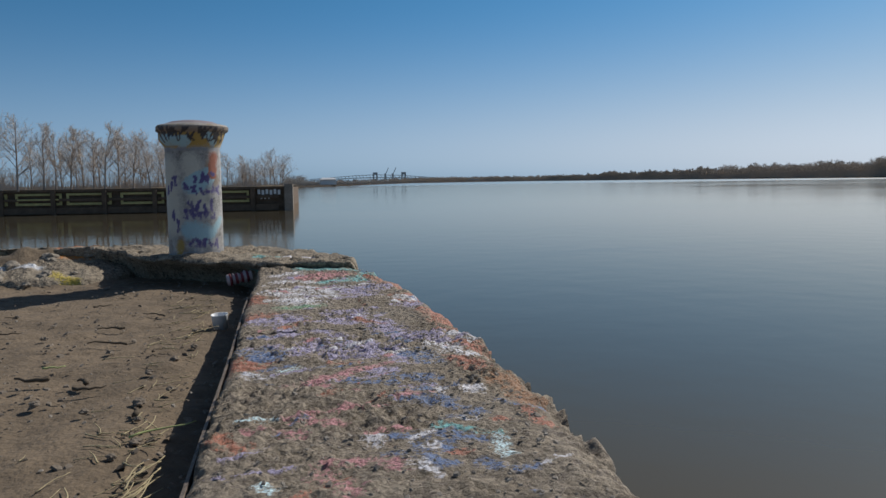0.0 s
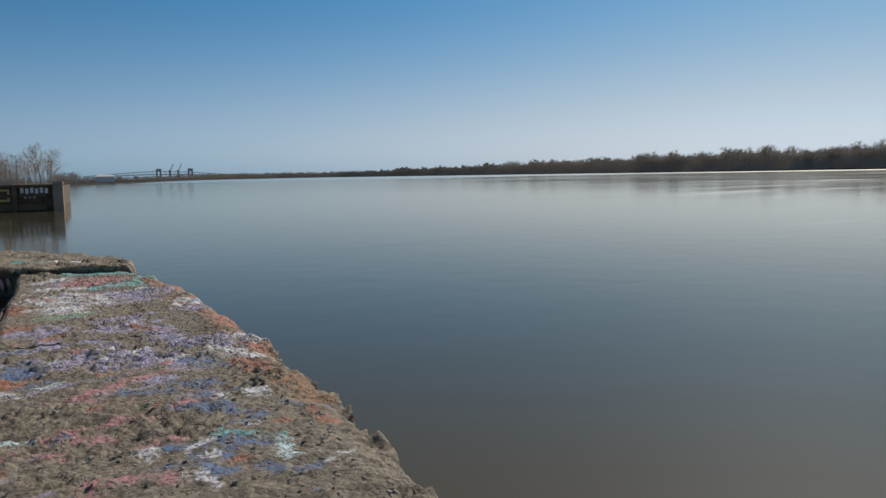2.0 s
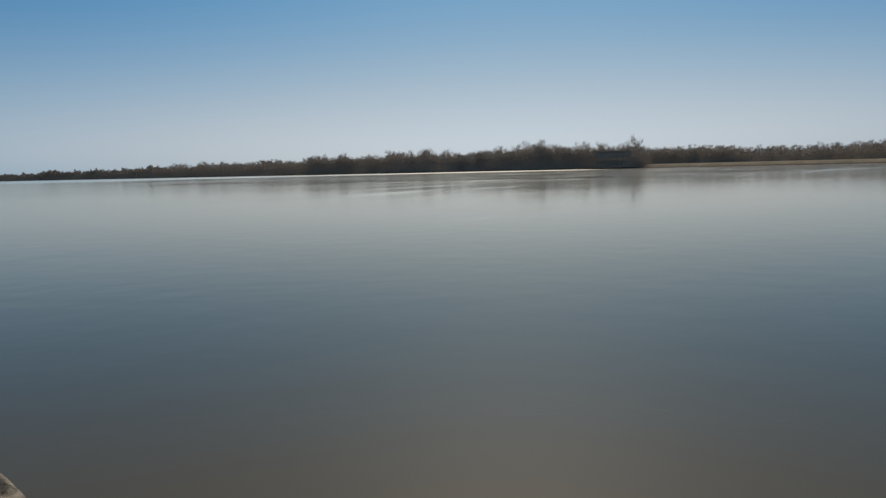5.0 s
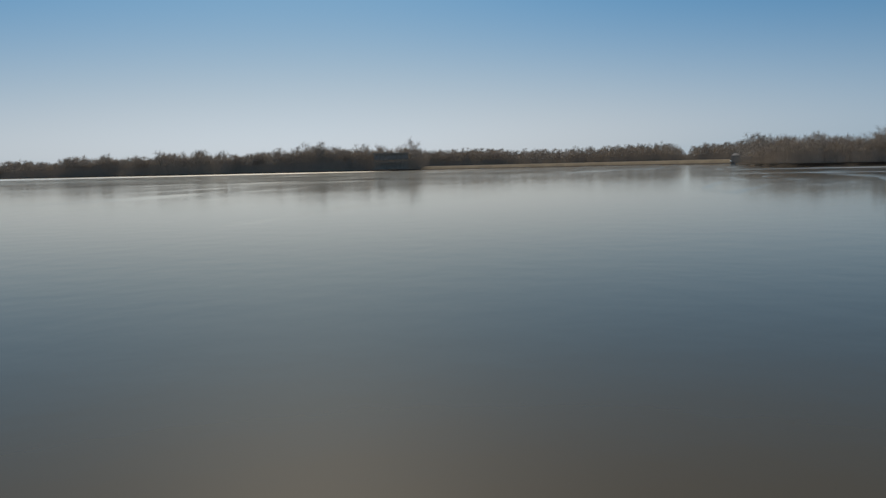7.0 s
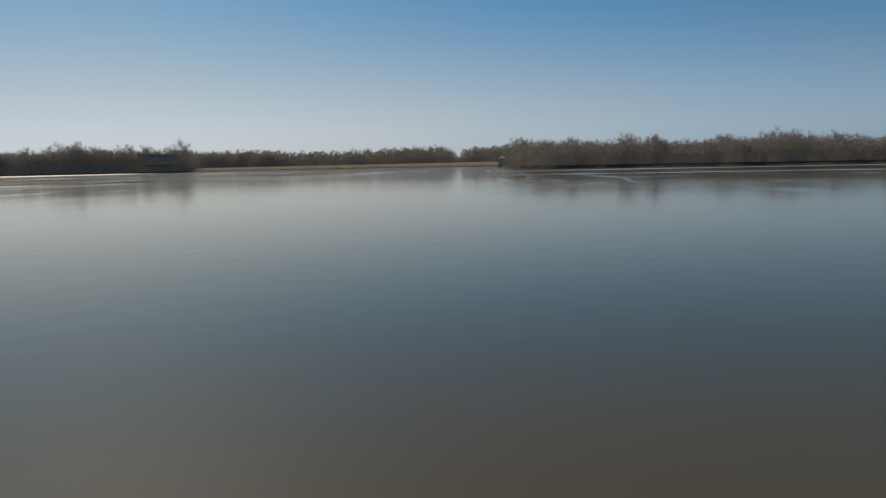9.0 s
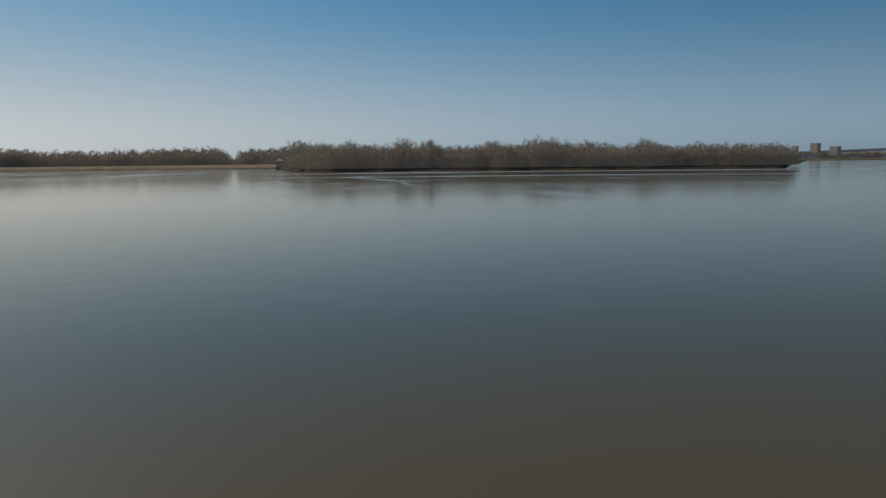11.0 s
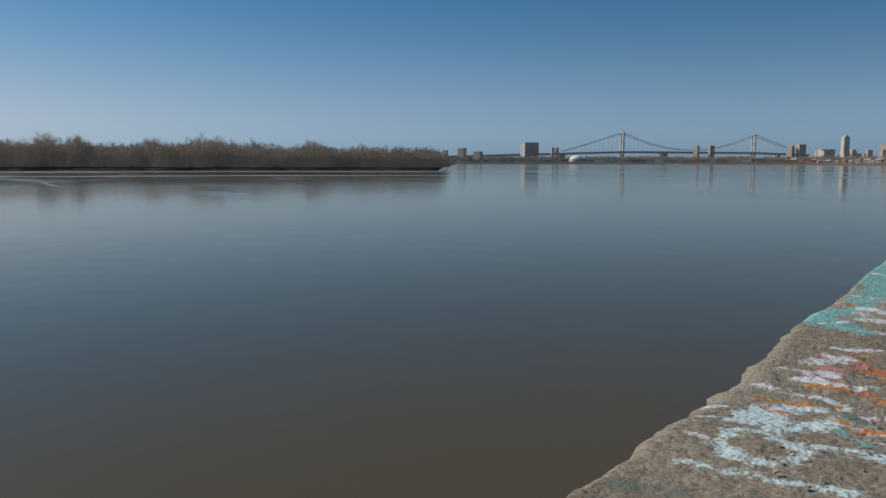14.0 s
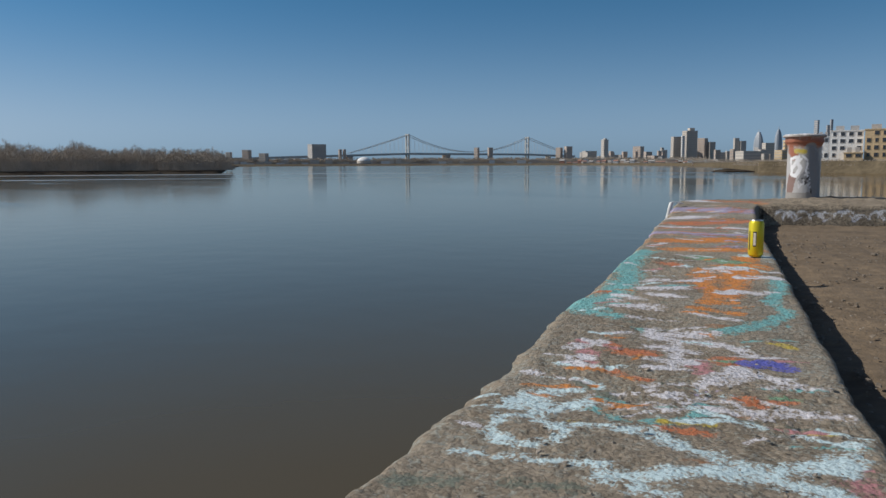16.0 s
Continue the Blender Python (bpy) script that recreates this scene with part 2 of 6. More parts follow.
# ---- mesh helpers ----
def mesh_object(name, verts, faces, mat, parent=None, label="", smooth=False):
    me = bpy.data.meshes.new(name)
    me.from_pydata([tuple(v) for v in verts], [], [tuple(f) for f in faces])
    for mm in (mat if isinstance(mat, (list, tuple)) else [mat]):
        me.materials.append(mm)
    if smooth:
        me.polygons.foreach_set("use_smooth", [True] * len(me.polygons))
    me.update()
    ob = new(name, me)
    if parent:
        ob.parent = parent
    if label:
        ob["label"] = label
    return ob


def part(name, bm, mat, parent=None, label="", smooth=False):
    me = bpy.data.meshes.new(name)
    bm.to_mesh(me)
    bm.free()
    me.materials.append(mat)
    if smooth:
        me.polygons.foreach_set("use_smooth", [True] * len(me.polygons))
    ob = new(name, me)
    if parent:
        ob.parent = parent
    if label:
        ob["label"] = label
    return ob


def empty(name, m=None):
    ob = new(name)
    if m is not None:
        ob.matrix_basis = m
    return ob


def add_box(bm, cx, cy, cz, sx, sy, sz, bevel=0.0, m=None):
    """A box into bm: centre and full sizes."""
    r = bmesh.ops.create_cube(bm, size=1.0)
    vs = r["verts"]
    mm = Matrix.LocRotScale((cx, cy, cz), None, (sx, sy, sz))
    bmesh.ops.transform(bm, matrix=(m @ mm) if m else mm, verts=vs)
    if bevel:
        es = list({e for v in vs for e in v.link_edges})
        bmesh.ops.bevel(bm, geom=es, offset=bevel, segments=2, affect="EDGES", profile=0.6)


def box_part(name, c, s, mat, parent=None, bevel=0.0, label=""):
    bm = bmesh.new()
    add_box(bm, *c, *s, bevel)
    return part(name, bm, mat, parent, label)


def polar(az, d, z=0.0):
    """A point at azimuth az (degrees, counter-clockwise from +y) and distance d from the camera's axis."""
    a = radians(az)
    return Vector((-math.sin(a) * d, math.cos(a) * d, z))


# value noise in numpy
_tab = np.random.RandomState(7).rand(64, 64)


def vnoise(x, y):
    xi, yi = np.floor(x).astype(int), np.floor(y).astype(int)
    fx, fy = x - xi, y - yi
    fx, fy = fx * fx * (3 - 2 * fx), fy * fy * (3 - 2 * fy)
    g = lambda a, c: _tab[a % 64, c % 64]
    return (g(xi, yi) * (1 - fx) + g(xi + 1, yi) * fx) * (1 - fy) + (g(xi, yi + 1) * (1 - fx) + g(xi + 1, yi + 1) * fx) * fy - 0.5


def fbm(x, y, octaves=4, gain=0.5):
    s, a = 0, 1.0
    for i in range(octaves):
        s = s + a * vnoise(x * 2 ** i + 17.3 * i, y * 2 ** i + 5.1 * i)
        a *= gain
    return s


def grid_faces(nr, nc):
    i = np.arange(nr * nc).reshape(nr, nc)
    return np.stack([i[:-1, :-1], i[1:, :-1], i[1:, 1:], i[:-1, 1:]], -1).reshape(-1, 4)


def grid_object(name, X, Y, Z, mat, smooth=True, parent=None):
    nr, nc = X.shape
    co = np.stack([X, Y, Z], -1).reshape(-1, 3)
    return mesh_object(name, co.tolist(), grid_faces(nr, nc).tolist(), mat, parent, smooth=smooth)


# ---- water ----
w = bmesh.new()
bmesh.ops.create_circle(w, cap_ends=True, segments=96, radius=4900)
water = part("water", w, MAT["water"])
water.location = (0, 0, WATER_Z)
tagged(water, "calm brown-grey river water reflecting the sky", "water", kind="structure")


# ---- ledge: an uneven concrete kerb along the pier's edge ----
def curve_through(pts):
    """Smooth x(y) through plan points, as a function."""
    p = sorted(pts, key=lambda q: q[1])
    ys, xs = [q[1] for q in p], [q[0] for q in p]

    def f(y):
        k = np.ones(9) / 9
        acc = 0
        for o in np.linspace(-0.16, 0.16, 9):
            acc = acc + np.interp(y + o, ys, xs)
        return acc / 9
    return f


water_edge = curve_through([(0.40, 3.95), (0.45, 3.75), (0.51, 3.3), (0.53, 2.4), (0.533, 1.92), (0.518, 1.47), (0.50, 1.15), (0.485, 0.95), (0.495, 0.5), (0.57, 0.0), (0.67, -0.4), (0.745, -0.68)]
                           + [(0.81, -0.88), (0.922, -1.25), (1.058, -1.70), (1.148, -1.87), (1.30, -2.4), (1.745, -3.7), (2.14, -4.76), (2.70, -6.4), (2.93, -7.2), (3.0, -7.6)])
inner_edge = curve_through([(-0.05, 3.95), (-0.053, 3.47), (-0.075, 2.95), (-0.09, 2.0), (-0.114, 1.1), (-0.11, 0.5), (-0.04, 0.0), (0.03, -0.5), (0.236, -1.25), (0.345, -1.54)]
                           + [(0.55, -2.13), (0.93, -3.2), (1.46, -4.7), (2.05, -6.5), (2.2, -7.2), (2.3, -7.6), (2.6, -8.6)])

strokes = []


def stroke(colour, width, *pts):
    strokes.append((colour, width, pts))


def paint_on(ob, X, Y, strokes, fray=0.018, fade=1.0, wash=None):
    """Lays the strokes on a mesh's corners as a colour attribute, by plan place."""
    col = np.zeros((X.size, 4))
    x, y = X.ravel(), Y.ravel()
    wob = fray * fbm(x * 22, y * 22, 2)
    if wash:   # remains of older coats
        south = np.clip((-0.2 - y) / 0.5, 0, 1)
        col[:, :3] = np.array(wash[0]) + south[:, None] * (np.array(wash[1]) - np.array(wash[0]))
        col[:, 3] = south * np.clip(0.08 + 0.6 * fbm(x * 3.5 + 5, y * 1.8, 3), 0, 0.36)
    for colour, width, pts in strokes:
        best = np.full(x.shape, 1e9)
        for (ax, ay), (bx, by) in zip(pts[:-1], pts[1:]):
            dx, dy = bx - ax, by - ay
            t = np.clip(((x - ax) * dx + (y - ay) * dy) / max(dx * dx + dy * dy, 1e-9), 0, 1)
            best = np.minimum(best, np.hypot(x - ax - t * dx, y - ay - t * dy))
        cov = np.clip((width * 1.3 - best + wob) / (width * 1.0 + 0.006), -0.3, 1)
        k = cov > 0
        col[k, :3] = np.where((cov[k] > 0.25)[:, None] | (col[k, 3:4] < 0.05), colour, col[k, :3])
        col[k, 3] = np.maximum(col[k, 3], cov[k])
    col[:, 3] *= fade
    at = ob.data.color_attributes.new("paint", "FLOAT_COLOR", "POINT")
    at.data.foreach_set("color", col.ravel())


def plates(x, y, cell, seed):
    """Broken flakes: for each point the height of its own small tilted plate, in -1 to 1."""
    g = np.random.RandomState(seed)
    jx, jy, tx, ty, off = g.rand(5, 64, 64)
    cx, cy = np.floor(x / cell).astype(int), np.floor(y / cell).astype(int)
    best, out = np.full(x.shape, 1e9), np.zeros(x.shape)
    for i in (-1, 0, 1):
        for j in (-1, 0, 1):
            a, c = (cx + i) % 64, (cy + j) % 64
            dx, dy = x / cell - (cx + i + jx[a, c]), y / cell - (cy + j + jy[a, c])
            d = (dx * 0.8) ** 2 + (dy * 1.2) ** 2
            k = d < best
            best = np.where(k, d, best)
            out = np.where(k, (off[a, c] - 0.5) + (tx[a, c] - 0.5) * dx * 1.6 + (ty[a, c] - 0.5) * dy * 1.6, out)
    return out


def build_ledge():
    ys = np.concatenate([np.arange(-7.35, -3.2, 0.016), np.arange(-3.2, 0.5, 0.0075), np.arange(0.5, 2.2, 0.0050), np.arange(2.2, 3.0, 0.0075), np.arange(3.0, 3.95, 0.012)])
    xi, xw = inner_edge(ys), water_edge(ys)
    calm = np.clip((ys + 0.8) / 0.9, 0, 1)
    xw = xw + (0.010 + 0.004 * calm) * fbm(ys * 6, ys * 0 + 3, 3) + (0.010 + 0.002 * calm) * fbm(ys * 27, ys * 0 + 9, 3)
    xw -= 0.10 * np.clip((ys - 3.55) / 0.4, 0, 1) ** 2 + 0.25 * np.clip((-7.0 - ys) / 0.35, 0, 1) ** 2
    xi = xi + 0.008 * fbm(ys * 9, ys * 0 + 1, 3)
    u = np.linspace(0, 1, 110)
    X = xi[:, None] + (xw - xi)[:, None] * u[None, :]
    Y = np.repeat(ys[:, None], 110, 1)
    dw, di = (1 - u[None, :]) * (xw - xi)[:, None], u[None, :] * (xw - xi)[:, None]
    worn = np.clip(0.35 + 0.65 * (Y > -0.6) + 0.8 * fbm(X * 3, Y * 3, 2), 0.3, 1.1)
    chips = np.clip(fbm(X * 48, Y * 48, 3) * 2.2 - 0.2, 0, 1)
    Z = 0.012 * fbm(X * 4, Y * 4, 3) + worn * (0.006 * fbm(X * 22, Y * 22, 3) + 0.004 * chips ** 0.7)
    patch = np.clip(0.55 + 1.3 * fbm(X * 5 + 3, Y * 5, 2), 0.12, 1)
    Z += worn * patch * (1 + 0.35 * (Y > 0.3)) * (0.0060 * plates(X, Y, 0.026, 4) + 0.0058 * plates(X + 3, Y, 0.013, 9))
    Z -= (0.045 - 0.022 * (Y < -0.5)) * np.clip(1 - dw / (0.075 - 0.035 * (Y < -0.5) + 0.05 * fbm(X * 0, Y * 3, 2)), 0, 1) ** 2 * (1 + (0.5 + 0.9 * (Y > -0.5)) * fbm(X * 16, Y * 16, 3))
    Z += 0.016 * np.clip(1 - dw / 0.2, 0, 1) * fbm(X * 11 + 4, Y * 11, 3) * (Y > -0.6)
    Z -= 0.012 * np.clip(1 - di / 0.025, 0, 1) ** 2
    Z += 0.05 * np.clip((-5.6 - Y) / 1.1, 0, 1) ** 2 * (3 - 2 * np.clip((-5.6 - Y) / 1.1, 0, 1))

    # sides: down to the deck within, down to the water without
    def col(x, z):
        return x[:, None], None, z[:, None]
    inner = [col(xi - 0.006 - 0.01 * vnoise(ys * 12, ys * 0), np.full(ys.shape, z)) for z in (-0.34, -0.12, -0.05)]
    outer = [col(xw + o + 0.02 * fbm(ys * 9, ys * 0 + z * 3, 3), np.full(ys.shape, z)) for z, o in ((-0.12, -0.01), (-0.35, -0.03), (-0.8, -0.05), (-2.6, -0.05))]
    X = np.concatenate([a[0] for a in inner] + [X] + [a[0] for a in outer], 1)
    Z = np.concatenate([a[2] for a in inner] + [Z] + [a[2] for a in outer], 1)
    Y = np.repeat(ys[:, None], X.shape[1], 1)
    top = np.ones(Y.shape)
    top[:, :3], top[:, -4:] = 0, 0   # paint on the top face alone
    ob = grid_object("ledge", X, Y, Z, MAT["ledge"], smooth=True)
    paint_on(ob, X, Y, strokes, fade=(top * (1.0 - 0.24 * np.clip((Y - 0.2) / 0.4, 0, 1))).ravel(), wash=((0.12, 0.09, 0.07), (0.33, 0.335, 0.29)))
    return tagged(ob, "worn concrete kerb covered with faded spray paint along the pier edge", "kerb", kind="structure")


# faded graffiti, as strokes in plan
WHITE, PALE, TEAL, ORANGE = (0.82, 0.82, 0.84), (0.66, 0.83, 0.87), (0.19, 0.48, 0.48), (0.68, 0.25, 0.05)
RED, LILAC, BLUE, PINK = (0.42, 0.16, 0.10), (0.40, 0.355, 0.52), (0.12, 0.19, 0.36), (0.54, 0.25, 0.26)
YELLOW, GREEN, VIOLET, BROWN = (0.55, 0.42, 0.06), (0.2, 0.36, 0.22), (0.12, 0.13, 0.5), (0.34, 0.17, 0.08)
CHALK, SCARLET, MOSS = (0.74, 0.72, 0.76), (0.58, 0.19, 0.08), (0.17, 0.19, 0.15)
stroke(MOSS, 0.024, (0.72, -0.77), (0.66, -0.80))
stroke(MOSS, 0.016, (0.59, -0.83), (0.53, -0.87))
stroke(BROWN, 0.012, (0.45, -1.04), (0.41, -1.06))
stroke(BROWN, 0.013, (0.47, -1.25), (0.46, -1.28))
stroke(BROWN, 0.023, (0.74, -1.93), (0.68, -1.93))
stroke(TEAL, 0.055, (1.57, -3.41), (1.50, -3.10), (1.37, -2.75), (1.29, -2.63), (1.20, -2.36), (1.14, -2.20), (1.14, -2.07), (1.11, -1.93), (1.06, -1.91))
stroke(TEAL, 0.032, (1.02, -1.88), (0.97, -1.87))
stroke(TEAL, 0.028, (0.85, -2.85), (0.77, -2.63), (0.72, -2.34), (0.63, -2.20), (0.64, -2.10), (0.65, -2.02), (0.67, -1.93), (0.70, -1.87))
stroke(TEAL, 0.013, (0.68, -1.19), (0.64, -1.17), (0.60, -1.15), (0.56, -1.17), (0.54, -1.19), (0.52, -1.23), (0.51, -1.30), (0.53, -1.31))
stroke(TEAL, 0.014, (0.87, -1.79), (0.81, -1.76))
stroke(ORANGE, 0.041, (1.14, -2.93), (1.01, -2.59), (0.89, -2.40), (0.86, -2.23))
stroke(ORANGE, 0.045, (1.09, -3.08), (0.93, -2.66), (0.84, -2.37))
stroke(ORANGE, 0.126, (1.69, -3.89), (1.34, -4.15))
stroke(ORANGE, 0.081, (1.48, -3.54), (1.19, -3.67))
stroke(ORANGE, 0.058, (1.13, -3.40), (0.94, -2.81))
stroke(ORANGE, 0.039, (0.86, -2.23), (0.81, -2.27))
stroke(ORANGE, 0.028, (0.86, -2.13), (0.74, -2.11))
stroke(ORANGE, 0.019, (0.76, -2.20), (0.74, -2.22))
stroke(ORANGE, 0.046, (1.06, -2.75), (0.91, -2.79))
stroke(ORANGE, 0.043, (1.02, -3.13), (0.97, -3.07))
stroke(SCARLET, 0.037, (0.78, -1.55), (0.75, -1.56))
stroke(SCARLET, 0.022, (0.78, -1.39), (0.74, -1.40), (0.67, -1.39))
stroke(SCARLET, 0.043, (0.59, -1.62), (0.58, -1.61))
stroke(SCARLET, 0.026, (0.48, -1.38), (0.46, -1.37))
stroke(SCARLET, 0.016, (0.44, -1.40), (0.42, -1.41))
stroke(SCARLET, 0.012, (0.53, -1.15), (0.46, -1.18))
stroke(SCARLET, 0.144, (3.11, -7.24), (2.30, -7.22))
stroke(SCARLET, 0.129, (2.09, -5.03), (1.75, -5.47))
stroke(SCARLET, 0.043, (1.31, -3.02), (1.27, -3.00))
stroke(SCARLET, 0.026, (1.23, -2.24), (1.19, -2.23))
stroke(SCARLET, 0.018, (0.87, -1.60), (0.83, -1.60))
stroke(PINK, 0.029, (0.64, -1.56), (0.59, -1.49))
stroke(PINK, 0.029, (0.24, -1.10), (0.24, -1.10))
stroke(PINK, 0.011, (0.26, -1.16), (0.26, -1.16))
stroke(PINK, 0.026, (0.89, -1.54), (0.80, -1.43))
stroke(GREEN, 0.065, (1.28, -3.28), (1.10, -3.18))
stroke(GREEN, 0.011, (0.62, -1.60), (0.55, -1.63))
stroke(GREEN, 0.012, (0.45, -1.41), (0.41, -1.44))
stroke(LILAC, 0.144, (2.57, -6.20), (1.98, -6.19))
stroke(LILAC, 0.119, (1.92, -4.35), (1.44, -4.36))
stroke(LILAC, 0.012, (0.56, -1.37), (0.54, -1.41))
stroke(PALE, 0.030, (0.78, -1.10), (0.78, -1.20), (0.76, -1.26), (0.73, -1.30))
stroke(PALE, 0.031, (0.79, -1.19), (0.72, -1.12), (0.71, -1.16), (0.70, -1.22))
stroke(PALE, 0.016, (0.74, -1.02), (0.73, -0.98), (0.69, -0.96), (0.65, -0.96), (0.63, -1.00), (0.64, -1.04), (0.66, -1.06), (0.70, -1.06))
stroke(PALE, 0.018, (0.75, -1.04), (0.70, -1.08))
stroke(PALE, 0.017, (0.82, -1.08), (0.78, -1.11))
stroke(PALE, 0.018, (0.85, -1.39), (0.78, -1.39), (0.73, -1.43))
stroke(PALE, 0.011, (0.86, -1.13), (0.84, -1.15))
stroke(PALE, 0.012, (0.83, -1.30), (0.75, -1.32))
stroke(PALE, 0.013, (0.84, -1.07), (0.81, -1.09))
stroke(PALE, 0.013, (0.72, -0.89), (0.68, -0.90), (0.63, -0.92), (0.58, -0.94), (0.52, -0.96))
stroke(PALE, 0.011, (0.66, -1.08), (0.60, -1.11), (0.56, -1.11))
stroke(PALE, 0.024, (0.54, -1.12), (0.48, -1.10), (0.43, -1.09), (0.37, -1.06), (0.32, -1.05), (0.27, -1.05))
stroke(PALE, 0.025, (0.50, -0.93), (0.45, -0.97), (0.41, -1.02), (0.36, -1.06), (0.32, -1.11), (0.28, -1.18))
stroke(PALE, 0.012, (0.46, -0.91), (0.42, -0.92))
stroke(PALE, 0.014, (0.32, -1.11), (0.27, -1.13))
stroke(PALE, 0.054, (1.13, -3.47), (0.98, -3.44))
stroke(CHALK, 0.011, (0.79, -0.98), (0.75, -0.98))
stroke(CHALK, 0.025, (0.84, -1.81), (0.79, -1.72), (0.71, -1.75), (0.62, -1.75), (0.58, -1.71))
stroke(CHALK, 0.035, (0.79, -1.77), (0.72, -1.83))
stroke(CHALK, 0.029, (0.76, -1.64), (0.68, -1.65))
stroke(CHALK, 0.025, (0.72, -1.53), (0.65, -1.55))
stroke(CHALK, 0.019, (0.69, -1.46), (0.63, -1.49))
stroke(CHALK, 0.017, (0.74, -1.73), (0.64, -1.47))
stroke(CHALK, 0.012, (0.60, -1.41), (0.65, -1.35), (0.61, -1.31), (0.58, -1.34))
stroke(CHALK, 0.023, (0.57, -1.41), (0.56, -1.51), (0.55, -1.56), (0.48, -1.54), (0.40, -1.53))
stroke(CHALK, 0.028, (0.56, -1.45), (0.53, -1.51))
stroke(CHALK, 0.023, (0.47, -1.49), (0.41, -1.52))
stroke(CHALK, 0.018, (0.51, -1.29), (0.45, -1.31), (0.40, -1.34), (0.33, -1.38))
stroke(CHALK, 0.013, (0.44, -1.29), (0.42, -1.30))
stroke(CHALK, 0.023, (0.89, -1.51), (0.87, -1.60))
stroke(CHALK, 0.020, (0.85, -1.46), (0.81, -1.45))
stroke(CHALK, 0.014, (0.84, -1.40), (0.79, -1.40))
stroke(CHALK, 0.020, (0.67, -1.25), (0.62, -1.22))
stroke(CHALK, 0.010, (0.70, -1.26), (0.64, -1.31))
stroke(CHALK, 0.020, (0.60, -1.26), (0.56, -1.25))
stroke(CHALK, 0.020, (1.10, -2.11), (1.07, -2.10))
stroke(CHALK, 0.032, (1.13, -2.21), (1.04, -2.16))
stroke(CHALK, 0.037, (1.04, -2.04), (0.95, -2.05))
stroke(CHALK, 0.046, (1.10, -2.37), (1.04, -2.45))
stroke(CHALK, 0.033, (1.04, -2.26), (0.97, -2.27))
stroke(CHALK, 0.032, (1.18, -2.54), (1.15, -2.60))
stroke(CHALK, 0.016, (1.12, -2.55), (1.04, -2.63))
stroke(CHALK, 0.016, (0.94, -1.89), (0.83, -1.95))
stroke(CHALK, 0.016, (0.85, -2.05), (0.81, -2.05), (0.71, -2.02))
stroke(CHALK, 0.041, (1.11, -2.96), (1.02, -2.99))
stroke(CHALK, 0.048, (0.94, -2.81), (0.81, -2.84))
stroke(CHALK, 0.028, (0.90, -2.45), (0.86, -2.42))
stroke(CHALK, 0.038, (0.86, -2.49), (0.81, -2.49))
stroke(CHALK, 0.010, (0.81, -2.31), (0.76, -2.34))
stroke(CHALK, 0.020, (1.39, -3.32), (1.29, -3.27))
stroke(CHALK, 0.102, (2.34, -5.53), (2.20, -5.71))
stroke(CHALK, 0.119, (2.82, -7.08), (2.63, -6.98))
stroke(CHALK, 0.055, (2.06, -4.76), (1.60, -4.89))
stroke(CHALK, 0.026, (1.64, -3.58), (1.64, -3.75))
stroke(CHALK, 0.014, (0.83, -1.80), (0.75, -1.90))
stroke(CHALK, 0.013, (0.91, -1.67), (0.87, -1.74))
stroke(VIOLET, 0.032, (0.54, -1.63), (0.51, -1.65), (0.49, -1.64))
stroke(YELLOW, 0.010, (0.54, -1.19), (0.53, -1.20), (0.48, -1.22))
stroke(YELLOW, 0.010, (0.35, -1.26), (0.33, -1.27))
stroke(YELLOW, 0.017, (0.57, -1.83), (0.52, -1.82))
stroke(YELLOW, 0.008, (0.66, -1.10), (0.65, -1.11))
stroke(YELLOW, 0.007, (0.36, -1.32), (0.35, -1.32))
stroke(BROWN, 0.038, (0.46, 1.59), (0.46, 1.41))
stroke(BROWN, 0.012, (0.17, 1.24), (0.19, 1.22))
stroke(TEAL, 0.052, (0.15, 3.75), (0.43, 3.65), (0.48, 3.49))
stroke(TEAL, 0.056, (0.20, 3.26), (0.39, 3.31), (0.44, 3.46))
stroke(TEAL, 0.066, (0.35, 3.29), (0.46, 3.39))
stroke(TEAL, 0.010, (0.27, 1.30), (0.35, 1.25))
stroke(TEAL, 0.010, (0.21, 1.13), (0.24, 1.13))
stroke(RED, 0.077, (-0.08, 2.85), (-0.04, 2.77))
stroke(RED, 0.058, (-0.07, 2.44), (-0.03, 2.48))
stroke(RED, 0.053, (-0.05, 1.88), (-0.06, 1.82))
stroke(RED, 0.019, (-0.08, 1.32), (-0.04, 1.26))
stroke(RED, 0.083, (0.48, 3.38), (0.50, 3.07))
stroke(RED, 0.073, (0.49, 2.76), (0.50, 2.61))
stroke(RED, 0.055, (0.51, 2.43), (0.51, 2.22))
stroke(RED, 0.038, (0.47, 1.94), (0.50, 1.90))
stroke(RED, 0.025, (0.41, 1.80), (0.43, 1.67))
stroke(RED, 0.019, (0.44, 1.36), (0.45, 1.29))
stroke(RED, 0.010, (0.36, 1.30), (0.39, 1.31))
stroke(RED, 0.012, (0.26, 1.18), (0.28, 1.17))
stroke(RED, 0.027, (0.44, 2.11), (0.47, 2.09))
stroke(LILAC, 0.069, (0.12, 3.43), (0.20, 3.43))
stroke(LILAC, 0.070, (0.23, 3.07), (0.31, 2.91))
stroke(LILAC, 0.073, (0.33, 3.01), (0.40, 3.03))
stroke(LILAC, 0.047, (0.24, 2.79), (0.35, 2.81))
stroke(LILAC, 0.034, (0.18, 2.45), (0.27, 2.49), (0.23, 2.30), (0.17, 2.33))
stroke(LILAC, 0.046, (0.31, 2.27), (0.32, 2.16), (0.35, 2.05))
stroke(LILAC, 0.038, (0.42, 2.55), (0.45, 2.51))
stroke(LILAC, 0.051, (0.38, 2.09), (0.40, 2.01))
